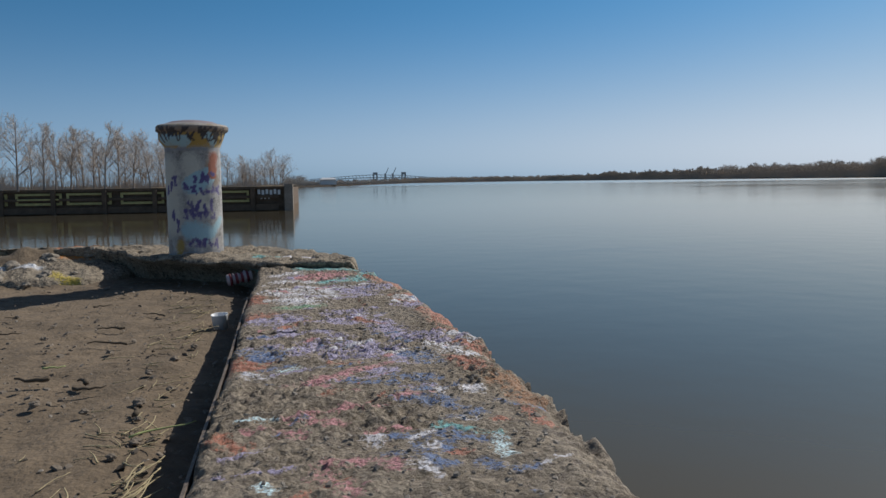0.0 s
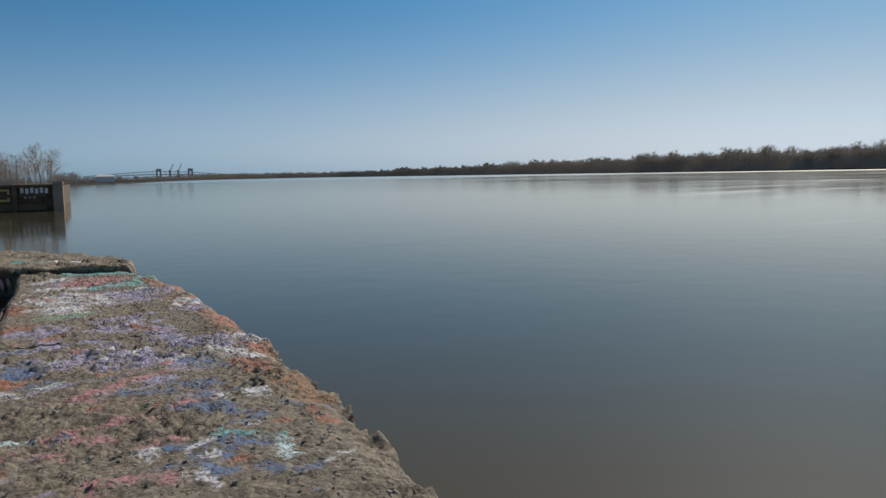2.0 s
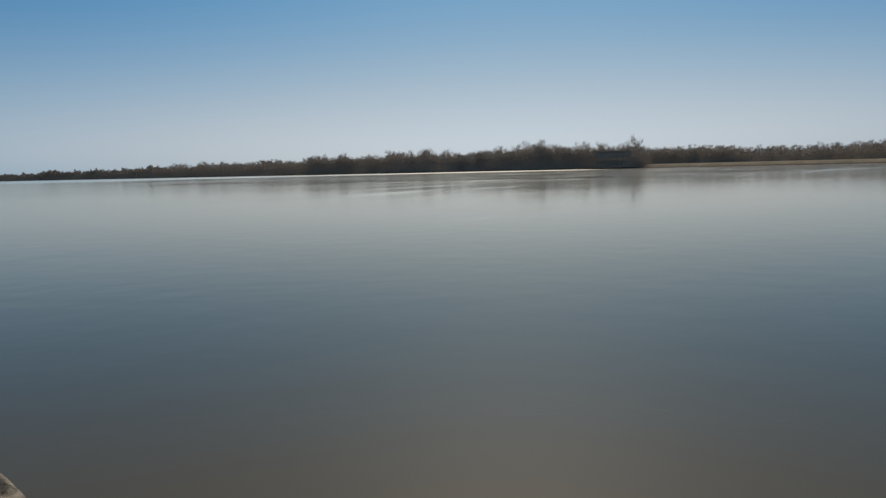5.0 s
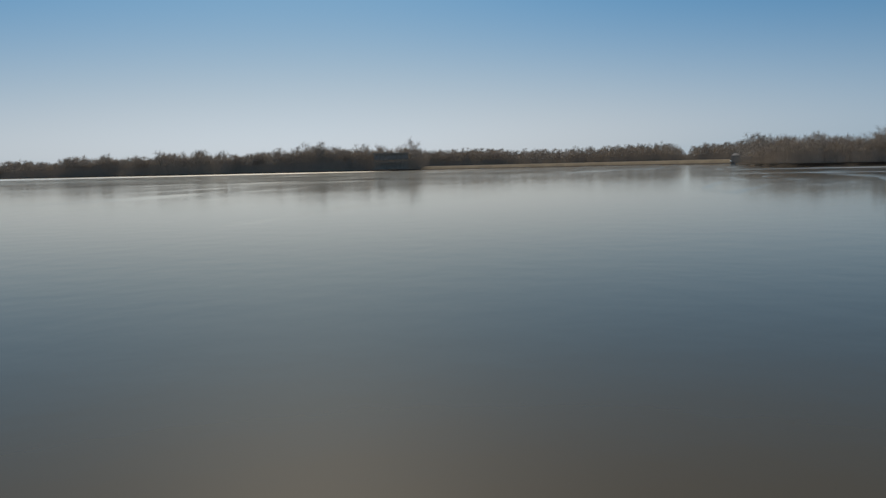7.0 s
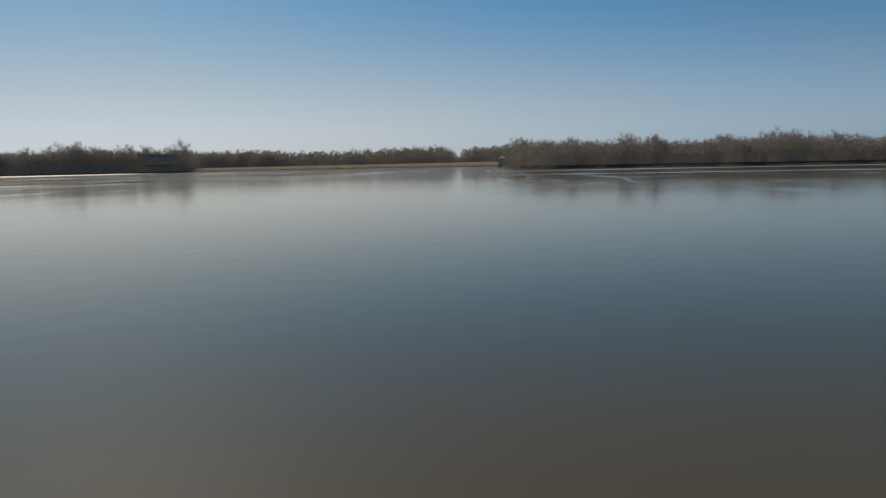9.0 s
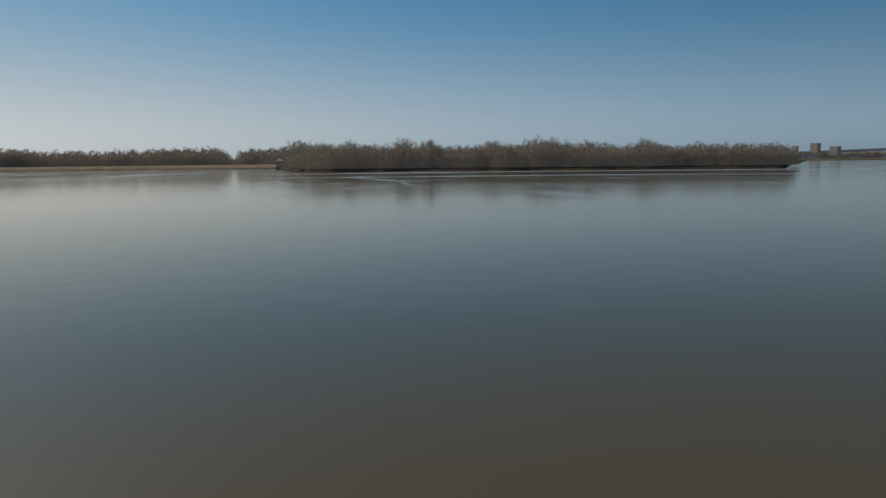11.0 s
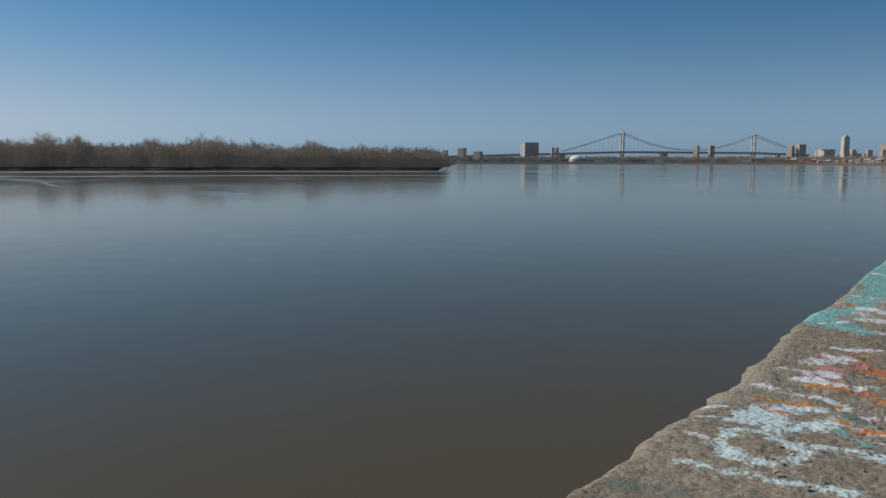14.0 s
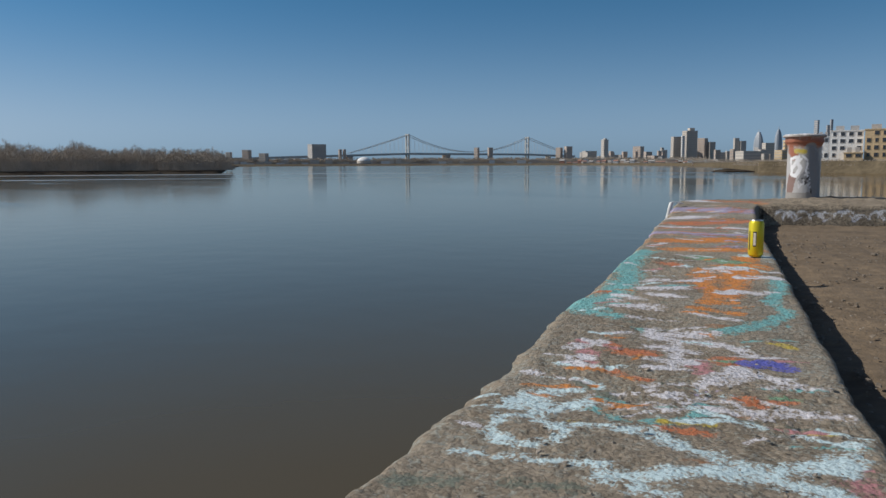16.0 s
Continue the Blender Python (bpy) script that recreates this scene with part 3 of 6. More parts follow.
stroke(LILAC, 0.055, (-0.02, 2.38), (0.06, 2.36))
stroke(LILAC, 0.029, (0.03, 2.27), (0.06, 2.16), (-0.02, 2.16))
stroke(LILAC, 0.027, (0.10, 2.20), (0.14, 2.18))
stroke(LILAC, 0.026, (0.16, 2.12), (0.20, 2.10))
stroke(LILAC, 0.044, (0.15, 1.89), (0.20, 1.99), (0.24, 1.99), (0.22, 1.87))
stroke(LILAC, 0.039, (0.06, 1.96), (0.11, 1.99), (0.10, 2.04))
stroke(LILAC, 0.038, (0.02, 1.98), (0.06, 1.94))
stroke(LILAC, 0.019, (-0.07, 2.05), (0.01, 2.03))
stroke(LILAC, 0.040, (0.27, 1.91), (0.31, 1.80))
stroke(LILAC, 0.023, (0.20, 1.73), (0.24, 1.69))
stroke(LILAC, 0.022, (0.13, 1.66), (0.19, 1.66), (0.25, 1.69))
stroke(LILAC, 0.018, (0.01, 1.75), (0.06, 1.76))
stroke(BLUE, 0.039, (0.33, 1.85), (0.35, 1.79))
stroke(BLUE, 0.019, (0.30, 2.01), (0.34, 1.99))
stroke(BLUE, 0.044, (-0.03, 1.99), (-0.01, 1.92))
stroke(BLUE, 0.019, (-0.02, 1.81), (0.04, 1.82))
stroke(BLUE, 0.026, (0.16, 1.64), (0.23, 1.60))
stroke(BLUE, 0.026, (0.26, 1.64), (0.32, 1.60))
stroke(BLUE, 0.023, (0.26, 1.52), (0.33, 1.54))
stroke(BLUE, 0.025, (0.24, 1.48), (0.30, 1.43), (0.33, 1.40))
stroke(BLUE, 0.014, (0.29, 1.35), (0.35, 1.35))
stroke(BLUE, 0.019, (0.18, 1.28), (0.22, 1.26), (0.28, 1.26), (0.32, 1.23))
stroke(BLUE, 0.021, (0.22, 1.22), (0.25, 1.20))
stroke(BLUE, 0.017, (0.17, 1.19), (0.20, 1.18))
stroke(BLUE, 0.018, (0.22, 1.15), (0.24, 1.13))
stroke(BLUE, 0.013, (0.29, 1.13), (0.31, 1.10))
stroke(BLUE, 0.010, (0.34, 1.08), (0.36, 1.09))
stroke(BLUE, 0.010, (0.33, 1.01), (0.33, 0.99))
stroke(PINK, 0.094, (0.20, 3.39), (0.26, 3.51))
stroke(PINK, 0.019, (0.04, 1.63), (0.10, 1.66), (0.17, 1.72), (0.24, 1.77))
stroke(PINK, 0.014, (0.01, 1.36), (0.04, 1.31))
stroke(PINK, 0.016, (0.03, 1.40), (0.05, 1.41))
stroke(PINK, 0.016, (0.06, 1.41), (0.09, 1.44), (0.16, 1.44), (0.19, 1.45))
stroke(PINK, 0.013, (0.15, 1.30), (0.18, 1.32), (0.22, 1.31))
stroke(PINK, 0.017, (0.08, 1.18), (0.12, 1.18))
stroke(PINK, 0.016, (0.16, 1.17), (0.18, 1.13))
stroke(PINK, 0.017, (0.06, 1.12), (0.09, 1.09), (0.10, 1.06))
stroke(PINK, 0.016, (0.07, 1.16), (0.08, 1.12))
stroke(PINK, 0.013, (0.23, 1.49), (0.29, 1.49))
stroke(GREEN, 0.052, (0.07, 2.59), (0.11, 2.61))
stroke(PALE, 0.016, (0.34, 1.23), (0.34, 1.15))
stroke(PALE, 0.012, (-0.02, 1.13), (-0.01, 1.10))
stroke(PALE, 0.012, (-0.05, 1.41), (-0.00, 1.41))
stroke(PALE, 0.018, (0.01, 1.77), (0.05, 1.79))
stroke(CHALK, 0.043, (0.04, 3.32), (0.16, 3.27))
stroke(CHALK, 0.038, (0.03, 3.53), (0.12, 3.60))
stroke(CHALK, 0.068, (0.03, 2.99), (0.10, 2.92))
stroke(CHALK, 0.073, (0.05, 2.76), (0.11, 2.71))
stroke(CHALK, 0.036, (0.13, 3.14), (0.22, 2.94))
stroke(CHALK, 0.047, (0.14, 2.83), (0.21, 2.84))
stroke(CHALK, 0.022, (0.10, 3.04), (0.36, 3.10))
stroke(CHALK, 0.014, (0.31, 1.34), (0.33, 1.32))
stroke(CHALK, 0.018, (0.23, 1.22), (0.23, 1.21))
stroke(CHALK, 0.013, (0.20, 1.13), (0.22, 1.09))
stroke(CHALK, 0.036, (0.40, 1.93), (0.43, 1.87))
stroke(CHALK, 0.034, (0.46, 1.84), (0.49, 1.77))
stroke(CHALK, 0.025, (0.46, 2.01), (0.49, 1.97))
stroke(CHALK, 0.044, (0.45, 2.73), (0.46, 2.72))
stroke(CHALK, 0.016, (0.15, 1.27), (0.16, 1.24))
stroke(CHALK, 0.023, (-0.05, 1.77), (-0.02, 1.73))
stroke(CHALK, 0.018, (0.38, 1.52), (0.38, 1.48))
mark_rnd = random.Random(77)
for k in range(230):
    near = k % 4 == 0
    y = mark_rnd.uniform(1.0, 3.3) if near else -1.2 - 5.4 * mark_rnd.random() ** 1.5
    xi, xw = float(inner_edge(np.array([y]))[0]), float(water_edge(np.array([y]))[0])
    x = xi + (xw - xi) * mark_rnd.uniform(0.10, 0.90)
    far_end = y < -3.6
    c = mark_rnd.choice((LILAC, LILAC, BLUE, PINK, CHALK, RED, BLUE)) if near else mark_rnd.choice((ORANGE, SCARLET, CHALK, ORANGE, LILAC, RED) if far_end else (CHALK, CHALK, CHALK, PALE, PALE, TEAL, ORANGE, PINK, MOSS))
    a, ln = mark_rnd.gauss(0.25, 0.5), mark_rnd.uniform(0.02, 0.07) * (1.8 if far_end else 1)
    stroke(c, mark_rnd.uniform(0.005, 0.011) * (1.7 if far_end else 1), (x - math.cos(a) * ln, y - math.sin(a) * ln), (x, y + mark_rnd.uniform(-0.02, 0.02)), (x + math.cos(a) * ln, y + math.sin(a) * ln))
ledge = build_ledge()

# ---- deck of the pier ----
# deck sheet: x from the kerb inwards, closer grid near the camera
yy = np.concatenate([np.linspace(-9.0, -5.5, 60), np.linspace(-5.5, 5.0, 520)[1:]])
ee = np.concatenate([np.linspace(0, 2.2, 150), np.linspace(2.2, 40, 90)[1:]])
Yd = np.repeat(yy[:, None], ee.size, 1)
Xd = inner_edge(yy)[:, None] + 0.03 - ee[None, :]
Zd = DECK_Z + 0.02 * fbm(Xd * 1.1, Yd * 1.1, 3) + 0.012 * fbm(Xd * 9, Yd * 9, 4, 0.6) - 0.03 * np.exp(-(ee[None, :] / 0.13) ** 2)
ramp_y, ramp_x = np.clip((Yd - 4.45) / 0.5, 0, 1), np.clip((-0.85 - Xd) / 0.4, 0, 1)
Zd += ramp_y * ramp_x * (0.12 + 0.10 * fbm(Xd * 3, Yd * 3, 4))
ground = grid_object("ground", Xd, Yd, Zd, MAT["soil"])
tagged(ground, "bare packed brown earth with twigs and grit on the pier deck", "ground", kind="structure")

# ---- land beyond the water ----
def land(name, front, depth, z, mat, label):
    """A low bank: front line as (azimuth, distance), a sloping foot, a top that reaches back."""
    az = np.array([f[0] for f in front])
    az_d = np.linspace(az[0], az[-1], 160)
    d = np.interp(-az_d, -az, [f[1] for f in front]) * (1 + 0.012 * fbm(az_d * 0.9, az_d * 0, 3))
    verts, nr = [], 5
    for a, dist in zip(az_d, d):
        for k, (dd, zz) in enumerate(((0, WATER_Z - 0.5), (2, WATER_Z + 0.3), (dist * 0.012 + 3, z), (depth * 0.5, z + 0.5), (depth, z + 0.5))):
            verts.append(polar(a, dist + dd, zz))
    faces = grid_faces(len(az_d), nr)
    ob = mesh_object(name, verts, faces.tolist(), mat, smooth=True)
    return tagged(ob, label, "shore", kind="structure")


ISLAND = [(-20, 1900), (-30, 1250), (-42, 800), (-50, 660), (-62, 600), (-67, 590), (-80, 560), (-89, 480), (-90, 300), (-92, 242), (-100, 226), (-112, 210), (-125, 214), (-126, 900)]


def island_dist(az):
    return np.interp(-az, [-a for a, _ in ISLAND], [d for _, d in ISLAND])


land("ground_island", ISLAND, 220, WATER_Z + 0.6, MAT["mud"], "low muddy island shore under bare trees")
land("ground_meadow", [(-65.9, 606), (-67, 602), (-80, 572), (-88.6, 497)], 150, WATER_Z + 2.4, MAT["bank"], "dry grass meadow on the island shore")
land("ground_far_bank", [(2, 420), (-2, 440), (-6, 560), (-8, 900), (-11, 1600), (-16, 2000), (-22, 2100)], 500, WATER_Z + 1.2, MAT["mud"], "distant upstream river bank")
land("ground_south_bank", [(-124, 1050), (-132, 1150), (-140, 1250), (-150, 1150), (-156, 800), (-160, 480), (-163, 190), (-172, 170), (-185, 168)], 900, WATER_Z + 2.6, MAT["scrub"], "distant downstream bank with dry grass")


def wood(name, rnd, spots, twigs, label, mat, boughs=20):
    """A far wood: bare trees with trunk, limbs and a domed crown of boughs, each bough a spray of fine twigs; and brush below."""
    g = np.random.RandomState(rnd.randint(0, 99999))
    n = len(spots)
    base = np.array([tuple(p) for p, _, _ in spots])
    h, wide = np.array([q[1] for q in spots]), np.array([q[2] for q in spots])
    away = np.hypot(base[:, 0], base[:, 1])
    side = np.stack([base[:, 1], -base[:, 0], base[:, 2] * 0], -1) / away[:, None]
    fine = np.maximum(h * 0.0030, away * np.where(away < 1200, 0.00012, 0.00030))
    feet, tips, half = [], [], []

    def spikes(a, b, w):
        feet.append(a.reshape(-1, 3)), tips.append(b.reshape(-1, 3)), half.append(w.reshape(-1, 3))

    def ball(*shape):
        v = g.normal(size=shape + (3,))
        return v / np.linalg.norm(v, axis=-1, keepdims=True)
    top = base + np.stack([g.uniform(-0.06, 0.06, n) * h, g.uniform(-0.06, 0.06, n) * h, h * 0.8], -1)
    spikes(base, top, side * (h * 0.011)[:, None])
    # boughs: centres in the upper dome of the crown
    d = ball(n, boughs)
    d[..., 2] = np.abs(d[..., 2]) * 1.15 - 0.25
    r = g.uniform(0.15, 0.80, (n, boughs, 1)) ** 0.7
    size = np.stack([wide, wide, h * 0.50], -1)[:, None]
    mid = base[:, None] + d * r * size
    mid[..., 2] += (h * 0.50)[:, None]
    fork = base[:, None] + (top - base)[:, None] * g.uniform(0.25, 0.6, (n, boughs, 1))
    spikes(fork, mid, np.broadcast_to(side[:, None] * (h * 0.0045)[:, None, None], mid.shape))
    # twigs fan out from each bough
    k = max(4, twigs // boughs)
    td = ball(n, boughs, k) + d[:, :, None] * 0.9 + np.array((0, 0, 0.35))
    td /= np.linalg.norm(td, axis=-1, keepdims=True)
    reach = np.minimum(wide, h * 0.4)[:, None, None, None] * 0.52 * g.uniform(0.2, 1.0, (n, boughs, k, 1)) ** 0.6
    start = mid[:, :, None] + td * reach * g.uniform(0.0, 0.6, (n, boughs, k, 1)) + ball(n, boughs, k) * reach * 0.35
    tip = mid[:, :, None] + td * reach + ball(n, boughs, k) * reach * 0.2
    wob = side[:, None, None] + 0.5 * ball(n, boughs, k)
    spikes(start, tip, wob * fine[:, None, None, None] * g.uniform(0.7, 1.3, (n, boughs, k, 1)))
    # stems and brush under the crowns
    m = max(12, twigs // 4)
    q = base[:, None] + np.concatenate([g.uniform(-1, 1, (n, m, 2)) * wide[:, None, None], np.zeros((n, m, 1))], -1)
    up = np.concatenate([g.uniform(-0.12, 0.12, (n, m, 2)), g.uniform(0.18, 0.62, (n, m, 1))], -1) * h[:, None, None]
    spikes(q, q + up, np.broadcast_to(side[:, None] * fine[:, None, None] * 1.7, q.shape))
    a, b, w = np.concatenate(feet), np.concatenate(tips), np.concatenate(half)
    co = np.stack([a - w, a + w, b], 1).reshape(-1, 3)
    me = bpy.data.meshes.new(name)
    me.vertices.add(len(co)), me.loops.add(len(co)), me.polygons.add(len(a))
    me.vertices.foreach_set("co", co.ravel())
    me.loops.foreach_set("vertex_index", np.arange(len(co), dtype=np.int32))
    me.polygons.foreach_set("loop_start", np.arange(0, len(co), 3, dtype=np.int32))
    me.update(calc_edges=True)
    me.materials.append(mat)
    return tagged(new(name, me), label, "trees", kind="stuff")


def wood_line(rnd, spans, step):
    out = []
    for a0, a1, h0, h1, back in spans:
        n = int(abs(a1 - a0) / step)
        for i in range(n):
            f = (i + rnd.random()) / n
            az = a0 + (a1 - a0) * f
            d = float(island_dist(az)) + rnd.uniform(5, back)
            tall = rnd.uniform(1.0, 1.13) if rnd.random() < 0.12 else rnd.uniform(0.72, 0.98)
            h = (h0 + (h1 - h0) * f) * tall * (1 + 0.35 * float(vnoise(np.array(az * 1.3), np.array(2.0))))
            out.append((polar(az, d, WATER_Z + 0.8), h, h * rnd.uniform(0.36, 0.54)))
    return out


rnd = random.Random(5)
island_spots = wood_line(rnd, [(-20.5, -42, 15, 19, 60), (-42, -56, 19, 19, 40), (-56, -66.0, 20, 21, 40), (-89.4, -92, 6.9, 8.9, 30), (-92, -112, 8.9, 7.6, 30), (-112, -121, 7.6, 6.8, 30), (-121, -125, 6.8, 5.6, 30)], 0.065)
# the wood behind the meadow, lower round its gap
far_spots = []
for a in np.concatenate([np.arange(-65.6, -73, -0.05), np.arange(-73, -91, -0.09)]):
    tall = 1.32 - 0.12 * (-65.6 - a) / 7.4 if a > -73 else 1.25 if -84.8 < a < -80 else 0.5 if -86.2 < a < -85.2 else 1.1
    far_spots.append((polar(a, float(island_dist(a)) + rnd.uniform(150, 210), WATER_Z + 2), rnd.uniform(10, 15.5) * tall, rnd.uniform(4.5, 7.5)))
wood("island_wood", rnd, island_spots + far_spots, 460, "bare winter woodland along the island shore", MAT["twig"])


land("ground_west_bank", [(172, 190), (150, 90), (120, 55), (90, 45), (60, 60), (25, 120)], 400, WATER_Z + 1.7, MAT["bank"], "flat land at the pier's root with dry grass")

# ---- body of the pier under the deck ----
def prism(name, outline, z0, z1, mat, parent=None):
    n = len(outline)
    verts = [(x, y, z0) for x, y in outline] + [(x, y, z1) for x, y in outline]
    faces = [tuple(range(n - 1, -1, -1)), tuple(range(n, 2 * n))] + [(i, (i + 1) % n, n + (i + 1) % n, n + i) for i in range(n)]
    return mesh_object(name, verts, faces, mat, parent)


tagged(prism("pier_body", [(0.30, 3.7), (0.2, 4.3), (-0.3, 4.85), (-46, 5.0), (-46, -9.4), (1.1, -9.1), (2.4, -7.6), (2.3, -6.2), (1.35, -4.0), (0.5, -1.6), (0.25, -0.6), (0.2, 0.4), (0.25, 2.0)], -2.6, -0.24, MAT["pier_conc"]),
       "concrete body of the pier below its deck", "pier", kind="structure")


# ---- broken slabs at both ends of the kerb ----
def end_slab(name, front, back, z, under, label, strokes_on, cols=420, rows=70):
    """A rough slab between a front and a back line in plan; its front face falls away under the edge."""
    t = np.linspace(0, 1, cols)
    def along(pts):
        d = np.concatenate([[0], np.cumsum([math.dist(a, c) for a, c in zip(pts[:-1], pts[1:])])])
        d = d / d[-1]
        k = np.interp(t, d, np.arange(len(pts)))
        return np.interp(k, np.arange(len(pts)), [p[0] for p in pts]), np.interp(k, np.arange(len(pts)), [p[1] for p in pts])
    fx, fy = along(front)
    bx, by = along(back)
    fy = fy + 0.05 * fbm(fx * 6, fy * 2, 4)
    by = by + 0.05 * fbm(bx * 5, by * 2, 4)
    v = np.linspace(0, 1, rows)
    X, Y = fx[None] + (bx - fx)[None] * v[:, None], fy[None] + (by - fy)[None] * v[:, None]
    Z = z + 0.02 * fbm(X * 3, Y * 3, 4) + 0.012 * fbm(X * 17, Y * 17, 3) + 0.010 * plates(X, Y, 0.06, 5) * (under > 0)
    Z -= 0.018 * np.clip(1 - v[:, None] / 0.05, 0, 1) ** 2 + 0.05 * np.clip(1 - (1 - v[:, None]) / 0.15, 0, 1) ** 2
    if under > 0:
        Z -= 0.07 * np.clip(1 - t[None] / 0.02, 0, 1) ** 2
    face = [(fx + under * k * (bx - fx), fy + under * k * (by - fy) + 0.03 * fbm(fx * 8, fy * 0 + k * 3, 3), np.full(cols, zz)) for k, zz in ((1, -0.4), (1.0, -0.18), (0.7 if under > 0 else 0.3, z - 0.075))]
    rear = [(bx, by, np.full(cols, -0.3)), (bx, by, np.full(cols, -2.6))]
    X = np.concatenate([np.stack([a[0] for a in face]), X, np.stack([a[0] for a in rear])])
    Y = np.concatenate([np.stack([a[1] for a in face]), Y, np.stack([a[1] for a in rear])])
    Z = np.concatenate([np.stack([a[2] for a in face]), Z, np.stack([a[2] for a in rear])])
    ob = grid_object(name, X, Y, Z, MAT["deck_slab"], smooth=True)
    paint_on(ob, X, Y, strokes_on)
    return tagged(ob, label, "slab", kind="structure")


north_paint = [(TEAL, 0.02, ((0.05, 4.02), (-0.1, 4.1))), (CHALK, 0.015, ((0.2, 3.95), (0.08, 4.0))), (SCARLET, 0.03, ((-1.0, 5.0), (-1.2, 5.02))), (GREEN, 0.015, ((0.0, 4.25), (-0.15, 4.3)))]
slab_n = end_slab("slab_north", [(0.41, 3.72), (0.22, 3.76), (-0.05, 3.86), (-0.24, 4.06), (-0.5, 4.28), (-0.72, 4.46), (-0.80, 4.72), (-0.98, 4.90), (-1.4, 5.0)],
                  [(0.43, 3.85), (0.36, 4.2), (0.24, 4.5), (0.0, 4.85), (-0.3, 5.0), (-0.65, 5.08), (-1.0, 5.06), (-1.3, 5.10), (-1.65, 5.12)], 0.035, 0.35, "broken rough concrete slab with flecks of paint under the bollard", north_paint)
south_paint = [(RED, 0.15, ((2.3, -7.1), (2.75, -7.0))), (ORANGE, 0.1, ((2.2, -6.95), (2.6, -6.9)))]
slab_s = end_slab("slab_south", [(2.14, -6.84), (1.75, -7.12), (1.28, -7.44), (0.2, -8.15), (-3.0, -9.6)],
                  [(2.93, -7.25), (2.40, -8.60), (1.62, -9.30), (0.4, -10.2), (-3.0, -12.0)], 0.045, -0.02, "grey concrete slab with white graffiti across the pier end", south_paint)


# rubble where the slab has broken off
def lump(rnd, r, flat=0.6):
    bm = bmesh.new()
    bmesh.ops.create_icosphere(bm, subdivisions=3, radius=1.0)
    o = Vector((rnd.uniform(0, 50), rnd.uniform(0, 50), rnd.uniform(0, 50)))
    for v in bm.verts:
        k = 1 + 0.45 * noise.noise(v.co * 1.3 + o) + 0.2 * noise.noise(v.co * 3.1 + o)
        v.co = Vector((v.co.x * r * k, v.co.y * r * k, v.co.z * r * k * flat))
    return bm


def broken_sheet():
    """Cracked concrete sloping from the pier's rim down to the earth beside the slab."""
    x, v = np.linspace(-0.70, -3.1, 260), np.linspace(0, 1, 60)
    front = 4.42 + 0.15 * np.clip((-0.8 - x) / 1.2, 0, 1) + 0.10 * fbm(x * 3, x * 0 + 5, 3)
    front = front + 0.5 * np.clip((x + 1.0) / 0.3, 0, 1) ** 1.5   # runs out behind the slab
    X, Y = np.repeat(x[None], 60, 0), front[None] + (5.03 - front)[None] * v[:, None]
    Z = DECK_Z - 0.005 + 0.14 * np.clip((Y - front[None]) / 0.55, 0, 1) ** 0.8 + 0.03 * fbm(X * 5, Y * 5, 3) + 0.016 * np.abs(fbm(X * 18, Y * 18, 3))
    Z -= 0.03 * np.clip(1 - v[:, None] / 0.08, 0, 1) ** 2
    Z = np.where(fbm(X * 2.2 + 7, Y * 2.2, 2) > 0.12, Z + 0.014, Z)   # broken plates stand proud
    ob = grid_object("slab_broken", X, Y, Z, MAT["deck_slab"], smooth=False)
    paint_on(ob, X, Y, [(ORANGE, 0.05, ((-1.0, 4.95), (-1.2, 4.92))), (YELLOW, 0.035, ((-1.02, 4.50), (-1.12, 4.58))), (YELLOW, 0.04, ((-1.5, 4.75), (-1.62, 4.8))),
                        (WHITE, 0.03, ((-1.25, 4.7), (-1.4, 4.74), (-1.6, 4.66))), (PALE, 0.03, ((-1.45, 4.85), (-1.7, 4.9))), (LILAC, 0.03, ((-1.75, 4.7), (-1.9, 4.72))), (PINK, 0.04, ((-1.3, 4.9), (-1.45, 4.95)))])
    return tagged(ob, "cracked concrete sheet with yellow and orange paint sloping to the earth", "slab", kind="structure")


broken_sheet()
MAT["rubble"] = material("broken_concrete", (0.29, 0.25, 0.20), 0.95, vary=0.4, scale=14, bump=0.8, bump_scale=70)
MAT["rubble_yellow"] = material("concrete_with_yellow_paint", (0.40, 0.33, 0.10), 0.9, vary=0.4, scale=14, bump=0.8, bump_scale=70)
rnd = random.Random(11)
for i in range(60):
    x = rnd.uniform(-3.2, -1.0)
    y = rnd.uniform(4.4, 4.95)
    r = 0.018 + 0.06 * rnd.random() ** 2
    ob = part("rubble", lump(rnd, r, 0.6), MAT["rubble_yellow"] if i in (3, 17, 29) else MAT["rubble"])
    ob.matrix_basis = pose(x, y, DECK_Z + 0.01 + min(1, max(0, (y - 4.45) / 0.5)) * 0.12, rnd.uniform(-15, 15), rnd.uniform(-15, 15), rnd.uniform(0, 360))
    tagged(ob, "broken lump of weathered concrete lying on the deck", "rubble", "rubble at the broken slab")


